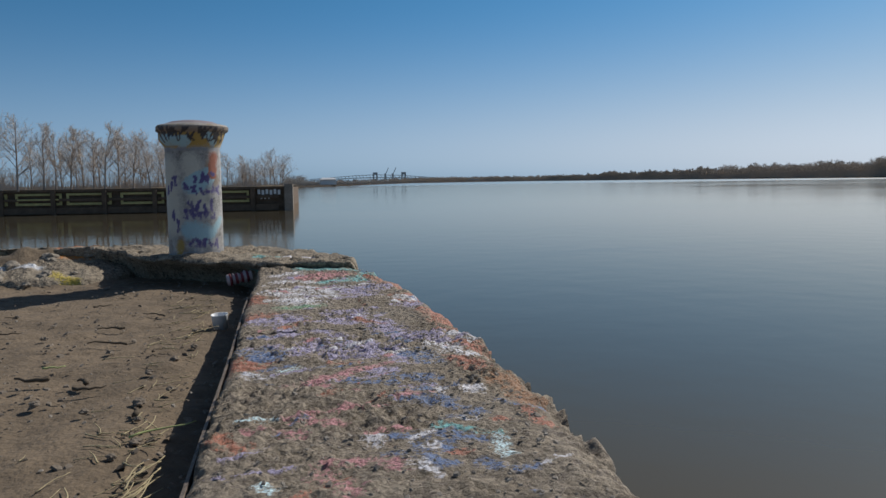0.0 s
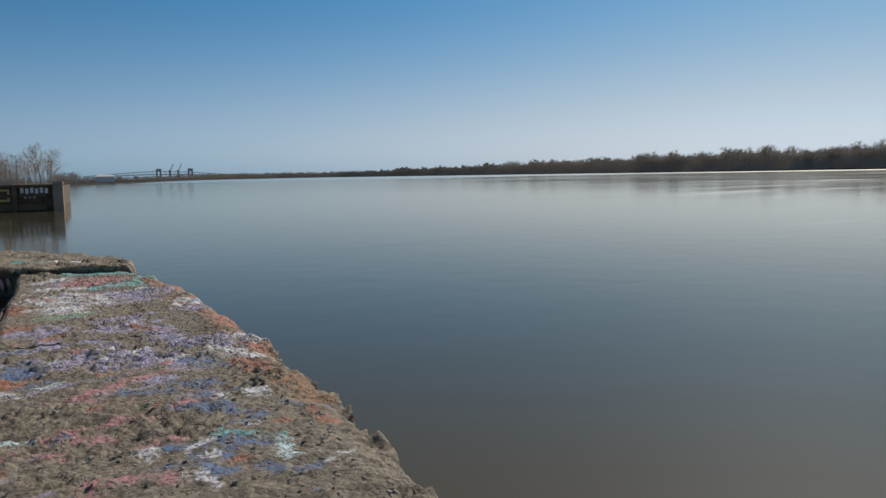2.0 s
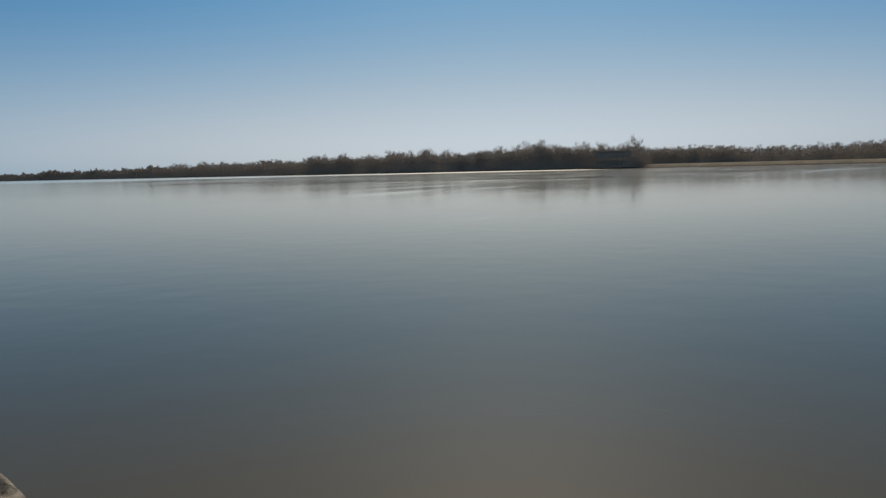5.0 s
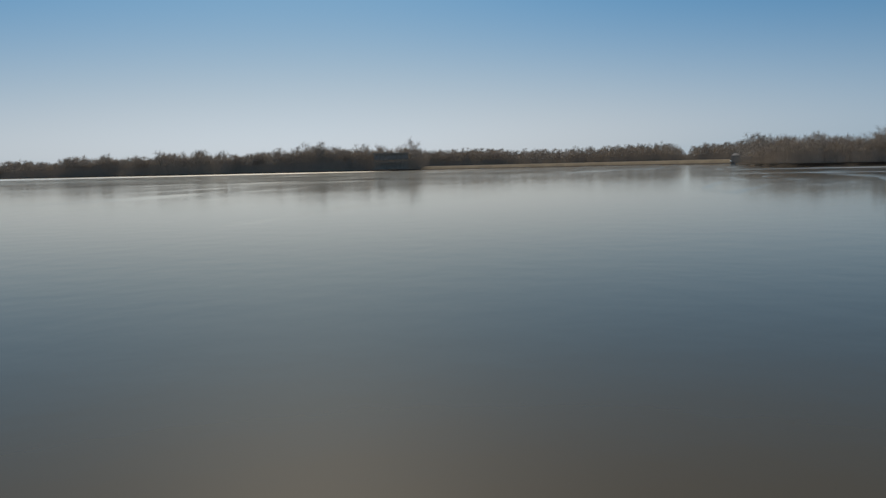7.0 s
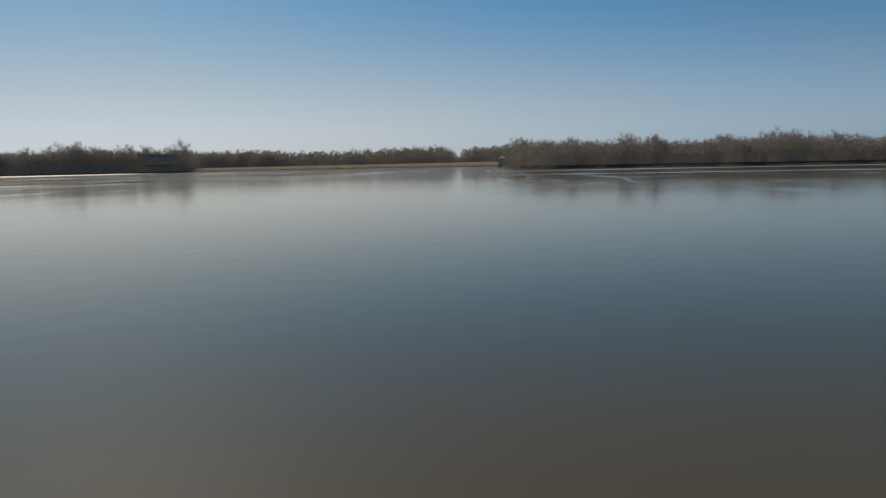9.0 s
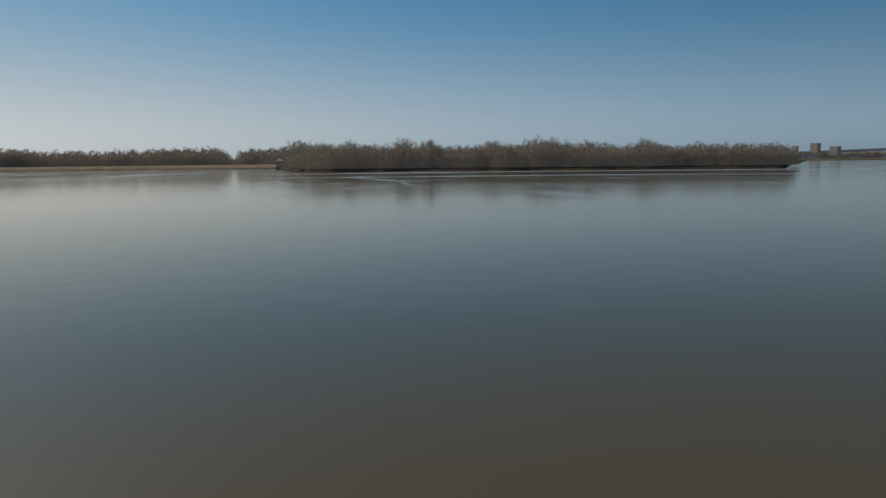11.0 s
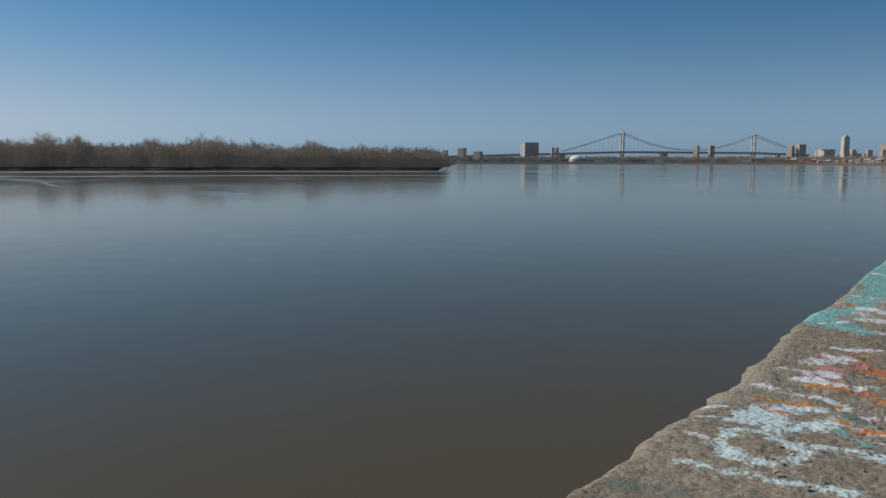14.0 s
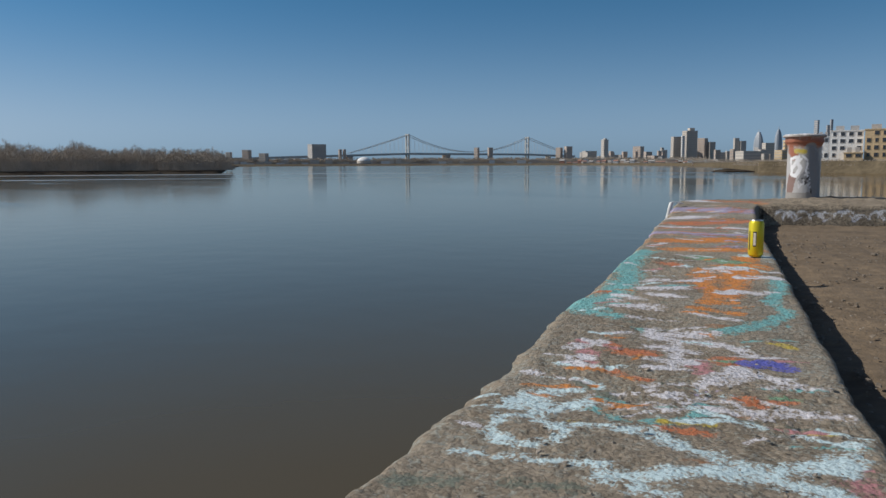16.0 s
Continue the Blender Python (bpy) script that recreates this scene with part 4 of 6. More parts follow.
# ---- bollards ----
def bollard(name, place, radius, height, face_az, prof, marks, label, cap_mat=None):
    """A turned iron post: profile as (radius, height) in parts of the post's own, painted by strokes over (arc, height)."""
    seg = 160
    fine = [(prof[0][0], 0.0)]
    for (r0, z0), (r1, z1) in zip(prof[:-1], prof[1:]):
        n = max(1, int(math.hypot((r1 - r0) * radius, (z1 - z0) * height) / 0.007))
        fine += [(r0 + (r1 - r0) * k / n, z0 + (z1 - z0) * k / n) for k in range(1, n + 1)]
    ang = np.arange(seg) * math.tau / seg
    R = np.array([f[0] for f in fine])[:, None] * radius * np.ones(seg)
    Z = np.array([f[1] for f in fine])[:, None] * height * np.ones(seg)
    A = np.ones(len(fine))[:, None] * ang[None]
    arc = ((A - radians(face_az) + math.pi) % math.tau - math.pi) * radius
    R = R + 0.0018 * fbm(arc * 30, Z * 30, 3) * (R > 0.3 * radius) + 0.010 * fbm(arc * 14, Z * 14, 2) * (Z > 0.8 * height) * (R > 0.5 * radius)
    thing = empty(name, Matrix.Translation(place))
    cut = next(k for k, f in enumerate(fine) if f[1] >= 0.80)
    lip = next(k for k, f in enumerate(fine) if f[1] >= 0.945)
    for pname, a, c in (("shaft", 0, cut + 1), ("cap", cut, lip + 1), ("crown", lip, len(fine))):
        nr = c - a
        i = np.arange(nr * seg).reshape(nr, seg)
        j = np.roll(i, -1, 1)
        faces = np.stack([i[:-1], j[:-1], j[1:], i[1:]], -1).reshape(-1, 4)
        verts = np.stack([R * np.cos(A), R * np.sin(A), Z], -1)[a:c].reshape(-1, 3)
        ob = mesh_object(pname, verts.tolist(), faces.tolist(), MAT["bollard_paint"], thing, smooth=True)
        paint_on(ob, arc[a:c], Z[a:c], marks, 0.006)
    return tagged(thing, label, "bollard")


def scribble(rnd, colour, width, x, y, w, h):
    """A loose looped mark of a spray can, no letter."""
    pts, n = [], rnd.randint(4, 6)
    for k in range(n):
        pts.append((x + rnd.uniform(0, w), y + rnd.uniform(0, h)))
    return (colour, width, tuple(pts))


DEEP, OCHRE, GREY, DARK, RUST, CYAN = (0.09, 0.07, 0.22), (0.40, 0.26, 0.06), (0.25, 0.25, 0.26), (0.04, 0.035, 0.04), (0.33, 0.11, 0.06), (0.34, 0.52, 0.58)
rnd = random.Random(3)
CREAM, UMBER = (0.56, 0.54, 0.46), (0.27, 0.21, 0.16)
marks = [(CREAM, 0.07, ((-0.14, 0.48), (-0.12, 0.2))), (CREAM, 0.05, ((0.0, 0.52), (0.04, 0.30))), (UMBER, 0.02, ((-0.07, 0.12), (-0.05, 0.06), (-0.1, 0.03))), (UMBER, 0.03, ((0.10, 0.50), (0.14, 0.42))), (GREY, 0.035, ((-0.3, 0.015), (0.3, 0.02))),
         (CYAN, 0.05, ((0.0, 0.40), (0.08, 0.44))), (CYAN, 0.05, ((-0.02, 0.17), (0.06, 0.14))), (RUST, 0.03, ((0.12, 0.46), (0.13, 0.55))), (CYAN, 0.02, ((0.09, 0.13), (0.17, 0.22))),
         (DARK, 0.02, ((-0.3, 0.0), (0.3, 0.01))), (OCHRE, 0.025, ((-0.08, 0.06), (-0.07, 0.09)))]
for k in range(7):
    for r, (yb, x0, x1) in enumerate(((0.41, 0.0, 0.14), (0.35, -0.04, 0.14), (0.265, -0.02, 0.12), (0.22, -0.05, 0.10), (0.065, -0.03, 0.14))):
        if k * 0.035 + x0 < x1:
            marks.append(scribble(rnd, DEEP, 0.0088, x0 + k * 0.036, yb, 0.028, 0.055))
for x, yb in ((-0.13, 0.36), (-0.11, 0.40), (-0.12, 0.2), (-0.10, 0.15), (-0.16, 0.33)):
    marks.append(scribble(rnd, DEEP, 0.0088, x, yb, 0.03, 0.08))
marks += [(OCHRE, 0.055, ((-0.6, 0.65), (0.6, 0.65))), (CYAN, 0.03, ((-0.14, 0.64), (-0.02, 0.63))), (UMBER, 0.02, ((-0.6, 0.69), (0.6, 0.695))), (CYAN, 0.02, ((0.08, 0.66), (0.12, 0.62)))]
marks += [scribble(rnd, DARK, 0.007, -0.2 + 0.032 * k, 0.62, 0.035, 0.09) for k in range(14)]
marks += [(GREY, 0.010, ((-0.6, 0.588), (0.6, 0.59))), ((0.30, 0.24, 0.25), 0.012, ((-0.6, 0.735), (0.6, 0.735)))]
prof1 = [(1.0, 0.0), (1.0, 0.80), (1.05, 0.82), (1.17, 0.86), (1.22, 0.91), (1.31, 0.922), (1.32, 0.95), (1.25, 0.962), (0.95, 0.975), (0.75, 0.99), (0.4, 1.0), (0.0, 1.003)]
bollard("bollard", (-0.384, 4.45, 0.0), 0.142, 0.745, -90, prof1, marks, "round iron mooring bollard painted white with purple scrawls, ochre cap")
rnd = random.Random(8)
FADED = (0.46, 0.45, 0.45)
marks2 = [(FADED, 0.22, ((-0.6, 0.20), (0.6, 0.20))), ((0.24, 0.15, 0.13), 0.05, ((-0.15, 0.12), (-0.12, 0.24))), ((0.24, 0.15, 0.13), 0.04, ((0.07, 0.28), (0.12, 0.38))), ((0.26, 0.16, 0.14), 0.03, ((0.10, 0.05), (0.12, 0.16))),
          # the long grey stroke at arc 0.06 to 0.13 paints shade on the right side
          (RUST, 0.05, ((-0.6, 0.585), (0.6, 0.585))), (GREY, 0.06, ((0.06, 0.52), (0.13, 0.1))), (RUST, 0.05, ((-0.15, 0.52), (-0.1, 0.45))), ((0.3, 0.28, 0.26), 0.06, ((-0.6, 0.02), (0.6, 0.03))), (DARK, 0.03, ((0.1, 0.1), (0.15, 0.2)))]
marks2 += [(WHITE, 0.016, ((-0.14, 0.42), (-0.05, 0.44), (-0.12, 0.33), (-0.03, 0.42))), (WHITE, 0.014, ((-0.12, 0.28), (-0.14, 0.4))), (YELLOW, 0.025, ((-0.08, 0.50), (0.0, 0.49))), (GREY, 0.03, ((-0.03, 0.2), (0.07, 0.35)))]
marks2 += [(WHITE, 0.020, ((-0.13, 0.27), (-0.08, 0.25), (-0.03, 0.33), (-0.06, 0.38))), (WHITE, 0.012, ((-0.02, 0.45), (0.04, 0.40), (0.02, 0.30), (0.06, 0.22)))]
marks2 += [scribble(rnd, (0.62, 0.62, 0.64), 0.007, -0.06 + 0.02 * k, 0.12 + 0.045 * (k % 4), 0.09, 0.10) for k in range(8)]
marks2 += [scribble(rnd, YELLOW, 0.007, -0.09 + 0.025 * k, 0.475, 0.03, 0.05) for k in range(3)]
marks2 += [scribble(rnd, DARK, 0.005, -0.02 + 0.02 * k, 0.15 + 0.03 * k, 0.06, 0.08) for k in range(5)]
# the grey stroke deepens the painted shade on the right side
marks2 += [(GREY, 0.07, ((0.10, 0.45), (0.16, 0.08))), (WHITE, 0.03, ((-0.6, 0.69), (0.6, 0.69)))]
prof2 = [(1.0, 0.0), (0.97, 0.10), (0.97, 0.80), (1.03, 0.84), (1.12, 0.87), (1.12, 0.935), (1.26, 0.945), (1.27, 0.965), (1.15, 0.985), (0.6, 0.99), (0.0, 1.0)]
bollard("bollard", (2.175, -8.40, 0.02), 0.160, 0.675, 105, prof2, marks2, "round iron mooring bollard with white and grey spray, right side shaded in grey, rust red cap")

# ---- far pier with trees ----
far_pier = empty("timber_pier", pose(0, 0, 0))
tagged(far_pier, "old dark timber pier with faded yellow painted frames", "pier")
FY = 66.0
tilt = pose(1.8, FY, 0, 0, 0, -4.2)
def fp(bm_boxes, name, mat):
    bm = bmesh.new()
    for c, s in bm_boxes:
        add_box(bm, *c, *s, 0.0, tilt)
    return part(name, bm, mat, far_pier)
fp([((-24, 16, -1.1), (47, 31.6, 2.3))], "body", MAT["pier_dark"])
fp([((-24, 0.1, 0.12), (47.0, 0.5, 0.2))], "coping", MAT["pier_dark"])
fp([((-24, -0.1, -0.62), (46.0, 0.16, 0.22))], "wale", MAT["pier_dark"])
fp([((-24, -0.16, -1.5), (46.0, 0.2, 0.5))], "wale", MAT["pier_dark"])
fp([((-0.15, 0.2, -0.75), (0.7, 1.2, 2.3))], "corner_block", MAT["pier_conc"])
for k in range(12):
    fp([((-3.1 - k * 3.9, -0.2, -0.9), (0.34, 0.36, 2.0))], "pile", MAT["pier_dark"])
rnd = random.Random(4)
for x0, x1, mid in ((-21.6, -18.1, True), (-17.75, -14.3, False), (-13.6, -10.2, False), (-9.9, -6.6, False), (-6.1, -3.4, False), (-25.6, -22.2, False)):
    w, m = x1 - x0, (x0 + x1) / 2
    segs = [((m, -0.03, -0.18), (w, 0.06, 0.17)), ((m, -0.03, -0.95), (w, 0.06, 0.19)), ((x0 + 0.1, -0.03, -0.56), (0.2, 0.06, 0.6)), ((x1 - 0.1, -0.03, -0.56), (0.2, 0.06, 0.6))]
    if mid:
        segs.append(((m, -0.22, -0.58), (w - 0.4, 0.1, 0.12)))
    fp(segs, "painted_frame", MAT["yellow_band"])
for k in range(6):
    fp([((-2.6 + 0.33 * k, -0.03, -0.22 - 0.05 * (k % 2)), (0.22, 0.05, 0.4))], "painted_bar", MAT["white_far"])
for k in range(3):
    fp([((-2.4 + 0.3 * k, -0.03, -0.75), (0.14, 0.05, 0.14))], "painted_bar", MAT["white_far"])
tagged(mesh_object("ground_pier_top", [tilt @ Vector(v) for v in ((-47, 0.4, 0.2), (-0.4, 0.4, 0.2), (-0.4, 31, 0.3), (-47, 31, 0.6))], [(0, 1, 2, 3)], MAT["bank"]), "overgrown earth on the old pier", "ground", kind="structure")


def tree(rnd, base, h, spread, upright, label):
    """A bare tree: tapered trunk with limbs, and a crown of forking twigs."""
    thing = empty("tree", Matrix.Translation(base))
    tagged(thing, label, "tree", "bare trees on the old pier")
    tv, tf, cv, cf = [], [], [], []

    def limb(vs, fs, a, b, r0, r1, sides):
        d = (b - a).normalized()
        s = d.orthogonal().normalized()
        u = d.cross(s)
        i = len(vs)
        for p, r in ((a, r0), (b, r1)):
            for k in range(sides):
                q = math.tau * k / sides
                vs.append(p + (s * math.cos(q) + u * math.sin(q)) * r)
        for k in range(sides):
            fs.append((i + k, i + (k + 1) % sides, i + sides + (k + 1) % sides, i + sides + k))

    def rod(vs, fs, p, d, ln, r0, r1, steps, sides, wander):
        """A wandering limb; gives back its nodes with their directions."""
        nodes = []
        for s in range(steps):
            d = (d + Vector((rnd.uniform(-1, 1), rnd.uniform(-1, 1), rnd.uniform(-0.5, 0.8))) * wander).normalized()
            q = p + d * ln / steps
            limb(vs, fs, p, q, r0 + (r1 - r0) * s / steps, r0 + (r1 - r0) * (s + 1) / steps, sides)
            p = q
            nodes.append((p.copy(), d.copy(), (s + 1) / steps))
        return nodes

    def out(d, lean):
        side = d.orthogonal().normalized()
        side.rotate(Matrix.Rotation(rnd.uniform(0, math.tau), 3, d))
        return (d * lean + side).normalized()
    thin = 0.0092 * h / 7
    for p, d, f in rod(tv, tf, Vector((0, 0, -0.1)), Vector((rnd.uniform(-.06, .06), rnd.uniform(-.06, .06), 1)), h * 0.88, h * 0.016, h * 0.003, 9, 7, 0.06):
        if f < 0.2:
            continue
        for a in range(rnd.choice((2, 3, 3))):
            ln = h * (0.13 + (0.34 * spread + 0.1) * (1 - f) ** 0.7) * rnd.uniform(0.7, 1.2)
            for p2, d2, f2 in rod(tv, tf, p, out(d, 0.6 + upright * 0.9), ln, h * 0.006 * (1.3 - f), thin * 1.2, 5, 5, 0.16):
                for b in range(rnd.choice((1, 2, 2, 3))):
                    for p3, d3, f3 in rod(cv, cf, p2, (out(d2, 0.8) + Vector((0, 0, 0.35))).normalized(), ln * rnd.uniform(0.3, 0.55), thin * 1.2, thin * 0.8, 3, 3, 0.2):
                        for c in range(2):
                            rod(cv, cf, p3, (out(d3, 0.8) + Vector((0, 0, 0.3))).normalized(), ln * rnd.uniform(0.12, 0.26), thin, thin * 0.5, 2, 3, 0.2)
    k = h / max(v.z for v in cv)
    mesh_object("trunk", [v * k for v in tv], tf, MAT["bark"], thing)
    mesh_object("crown", [v * k for v in cv], cf, MAT["twig_near"], thing)
    return thing


MAT["twig_near"] = material("pale_twig", (0.50, 0.42, 0.345), 0.9, vary=0.3, scale=3)
rnd = random.Random(21)
for az, el, d, sp, up in ((16.1, 5.1, 70, 0.7, 0.3), (14.6, 4.4, 72, 0.35, 1.0), (13.9, 3.9, 75, 0.35, 1.0), (13.0, 4.2, 72, 0.35, 1.0), (12.2, 4.1, 77, 0.4, 0.9), (11.6, 3.8, 73, 0.4, 0.8), (10.9, 4.5, 71, 0.6, 0.5),
                          (10.0, 4.1, 76, 0.5, 0.7), (9.1, 4.0, 73, 0.5, 0.7), (8.0, 3.6, 72, 0.7, 0.4), (7.1, 3.3, 76, 0.6, 0.5), (6.1, 3.2, 73, 0.6, 0.4), (4.4, 3.0, 75, 0.6, 0.4), (2.9, 2.3, 72, 0.7, 0.4),
                          (1.8, 2.2, 73, 0.8, 0.3), (0.9, 1.9, 76, 0.8, 0.3), (-0.5, 2.7, 71, 0.7, 0.4), (17.2, 4.0, 76, 0.6, 0.5), (15.3, 3.4, 80, 0.5, 0.7), (18.3, 4.6, 74, 0.6, 0.5),
                          (13.5, 3.5, 82, 0.5, 0.6), (12.6, 3.7, 84, 0.4, 0.8), (11.2, 3.6, 84, 0.5, 0.6), (9.6, 3.5, 83, 0.6, 0.5), (8.6, 3.3, 84, 0.6, 0.5), (7.5, 3.0, 82, 0.7, 0.4), (3.6, 2.5, 80, 0.7, 0.4), (0.2, 2.2, 78, 0.8, 0.3), (-1.0, 2.3, 74, 0.8, 0.3)):
    tree(rnd, polar(az, d, 0.2), math.tan(radians(el)) * d + 0.2, sp, up, "tall bare grey-brown tree with upright twigs" if up > 0.6 else "spreading bare grey-brown tree with fine twigs")
brush = [(polar(rnd.uniform(-1.2, 19), rnd.uniform(70, 96), 0.2), rnd.uniform(0.8, 2.8), rnd.uniform(0.8, 1.6)) for _ in range(130)]
wood("brush", rnd, brush, 110, "tangled bare brush under the trees", MAT["twig_near"])
bank_d = lambda a: float(np.interp(-a, [-2, 2, 6, 8, 11, 16, 22], [430, 450, 570, 910, 1610, 2010, 2110]))
bank_wood = []
for a in np.arange(-1.2, -22, -0.035):
    d = bank_d(a) + rnd.uniform(3, 50) + (60 if -5.6 < a < -3.5 else 0)
    hh = rnd.uniform(0.25, 0.45) * (2.0 if a > -2.6 else 1.0) * math.pi / 180 * d
    bank_wood.append((polar(a, d, WATER_Z + 0.8), hh, hh * rnd.uniform(0.5, 0.8)))
wood("far_bank_wood", rnd, bank_wood, 110, "low bare woodland on the distant bank", MAT["twig"])


# ---- island shore: ruined dock house and hut ----
dock = empty("dock_house", Matrix.Translation(polar(-64.37, 585, WATER_Z)) @ pose(0, 0, 0, 0, 0, -64.37))
tagged(dock, "dark two storey dock house on stilts at the wooded shore", "building")
MAT["dock"] = material("weathered_dark_cladding", (0.42, 0.38, 0.33), 0.85, vary=0.35, scale=0.4)
box_part("roof", (0, 0, 13.0), (27.5, 15, 0.7), MAT["dock"], dock)
box_part("upper_wall", (0, 1, 10.4), (25.5, 12, 4.4), MAT["dock"], dock)
box_part("deck", (0, 0, 6.4), (26.5, 14, 0.6), MAT["dock"], dock)
box_part("lower_wall", (0, 4, 4.0), (25, 6, 4.4), MAT["dock"], dock)
box_part("platform", (0, 0, 1.6), (27.5, 15, 0.5), MAT["dock"], dock)
for k in range(9):
    box_part("post", (-12 + 3 * k, -6.2, 6.6), (0.5, 0.5, 13.0), MAT["dock"], dock)
for k in range(6):
    win = box_part("window", (-10.5 + 4.2 * k, -5.03, 10.4), (3.0, 0.2, 2.2), MAT["dock"], dock)
    box_part("pane", (-10.5 + 4.2 * k, -5.1, 10.4), (2.6, 0.2, 1.8), MAT["glass_far"], win, label="grey glass")
hut = empty("hut", Matrix.Translation(polar(-88.94, 462, WATER_Z)) @ pose(0, 0, 0, 0, 0, -88.94))
tagged(hut, "small dark square hut on a base at the water", "hut")
box_part("wall", (0, 0, 2.9), (4.2, 4.2, 3.6), MAT["dock"], hut)
box_part("base", (0, 0, 0.6), (4.8, 4.8, 1.2), MAT["pier_conc"], hut)
bm = bmesh.new()
bmesh.ops.create_cone(bm, cap_ends=True, segments=4, radius1=3.3, radius2=0.8, depth=1.2, matrix=Matrix.Translation((0, 0, 5.3)) @ Matrix.Rotation(radians(45), 4, "Z"))
part("roof", bm, MAT["grey_far"], hut)
hall = empty("dome_hall", Matrix.Translation(polar(-70.0, 770, WATER_Z + 2)) @ pose(0, 0, 0, 0, 0, -70))
tagged(hall, "small white rounded roof among the island trees", "building")
bm = bmesh.new()
bmesh.ops.create_uvsphere(bm, u_segments=24, v_segments=12, radius=5.5, matrix=Matrix.Translation((0, 0, 9)))
part("roof", bm, MAT["white_far"], hall)
box_part("wall", (0, 0, 5), (9, 9, 9), MAT["grey_far"], hall)


# ---- downstream skyline ----
def tower(az0, az1, el, dist, mat, label, floors=8, win="glass_far", crown=0.0, taper=False):
    """A far block that fills azimuths az0 to az1 up to elevation el, with its window rows."""
    mid = (az0 + az1) / 2
    wdt = abs(az1 - az0) * math.pi / 180 * dist
    h = math.tan(radians(el)) * dist + 0.4 - WATER_Z
    turn = TURNS[int(abs(mid) * 10) % 4]
    thing = empty("building", Matrix.Translation(polar(mid, dist + wdt / 2, WATER_Z)) @ pose(0, 0, 0, 0, 0, mid + turn))
    tagged(thing, label, "building", "skyline downstream")
    wdt = wdt / (math.cos(radians(turn)) + 0.8 * abs(math.sin(radians(turn))))
    dp = wdt * 0.8
    if taper:
        bm = bmesh.new()
        ring = None
        for k in range(13):
            f = k / 12
            c = 1 - 0.72 * max(0, (f - 0.5) / 0.5) ** 2.6
            vs = [bm.verts.new((x * wdt * c / 2, y * dp * c / 2, h * f)) for x, y in ((-1, -0.6), (-0.6, -1), (0.6, -1), (1, -0.6), (1, 0.6), (0.6, 1), (-0.6, 1), (-1, 0.6))]
            for i in range(8 if ring else 0):
                bm.faces.new((ring[i], ring[(i + 1) % 8], vs[(i + 1) % 8], vs[i]))
            ring = vs
        bm.faces.new(ring)
        part("wall", bm, MAT[mat], thing)
        for f in range(floors):
            z = h * (0.08 + 0.45 * f / floors)
            box_part("window_band", (0, 0, z), (wdt * 0.58, dp + 0.7, h * 0.012), MAT[win], thing)
        box_part("spire", (0, 0, h * 1.04), (wdt * 0.04, dp * 0.04, h * 0.08), MAT["grey_far"], thing)
        return thing
    box_part("wall", (0, 0, h / 2), (wdt, dp, h), MAT[mat], thing)
    box_part("parapet", (0, 0, h + 0.008 * h), (wdt * 1.02, dp * 1.02, h * 0.016), MAT[mat], thing)
    if crown:
        box_part("plant_room", (wdt * 0.1, 0, h * (1.01 + crown / 2)), (wdt * 0.45, dp * 0.5, h * crown), MAT["grey_far"], thing)
        if crown > 0.1:
            box_part("spire", (wdt * 0.1, 0, h * (1.0 + crown)), (wdt * 0.16, dp * 0.16, h * crown), MAT["grey_far"], thing)
    fh = (h - 5) / floors
    for f in range(floors):
        z = 5 + fh * (f + 0.5)
        box_part("window_band", (0, 0, z), (wdt * 0.90, dp + 0.7, fh * 0.30), MAT[win], thing)
        box_part("window_band", (0, 0, z), (wdt + 0.7, dp * 0.86, fh * 0.30), MAT[win], thing)
    return thing


TURNS = (28, -32, 38, 22)
T = "distant %s high-rise with rows of dark windows"
tower(-130.87, -132.22, 1.46, 2300, "slate_far", "broad dark grey tower block on the far bank", 9)
tower(-125.1, -125.55, 0.89, 1900, "grey_far", T % "low grey", 5)
tower(-126.23, -126.9, 1.05, 1900, "brown_far", T % "brown", 6)
tower(-127.4, -128.1, 0.81, 1900, "grey_far", T % "low grey", 5)
tower(-133.1, -133.35, 1.09, 2300, "brown_far", T % "narrow brown", 8)
tower(-133.42, -133.66, 1.09, 2300, "brown_far", T % "narrow brown", 8)
tower(-143.1, -143.5, 1.19, 2620, "brown_far", "square masonry anchorage tower beside the bridge", 6)
tower(-144.1, -144.5, 1.19, 2620, "brown_far", "square masonry anchorage tower beside the bridge", 6)
tower(-149.1, -149.6, 1.16, 2500, "brown_far", T % "brown", 7)
tower(-149.7, -150.3, 1.24, 2500, "brown_far", T % "brown", 8)
tower(-151.0, -152.05, 0.90, 2350, "grey_far", "long grey block on the far bank", 5)
tower(-152.35, -152.87, 1.70, 2300, "pale_far", T % "slim pale", 12, crown=0.06)
tower(-152.9, -154.2, 0.62, 2200, "pale_far", "low pale building by the water", 3)
tower(-154.59, -155.38, 1.20, 2100, "brown_far", T % "brown brick", 7)
tower(-155.6, -156.9, 0.55, 1500, "brown_far", "low brick building by the water", 3)
tower(-156.5, -156.75, 1.10, 2200, "grey_far", T % "narrow grey", 9)
tower(-157.2, -157.95, 1.85, 1250, "grey_far", T % "stepped grey", 14)
tower(-157.95, -159.0, 2.25, 1230, "grey_far", T % "stepped pale grey", 17, crown=0.09)
tower(-157.9, -158.15, 1.9, 1215, "white_far", "white corner shaft of the tall block", 14)
tower(-159.0, -159.7, 1.72, 1260, "brown_far", T % "stepped brown", 13)
tower(-159.7, -160.2, 1.46, 1260, "grey_far", T % "stepped grey", 11)
tower(-160.2, -161.3, 0.75, 1100, "pale_far", "low pale apartment block by the water", 4)
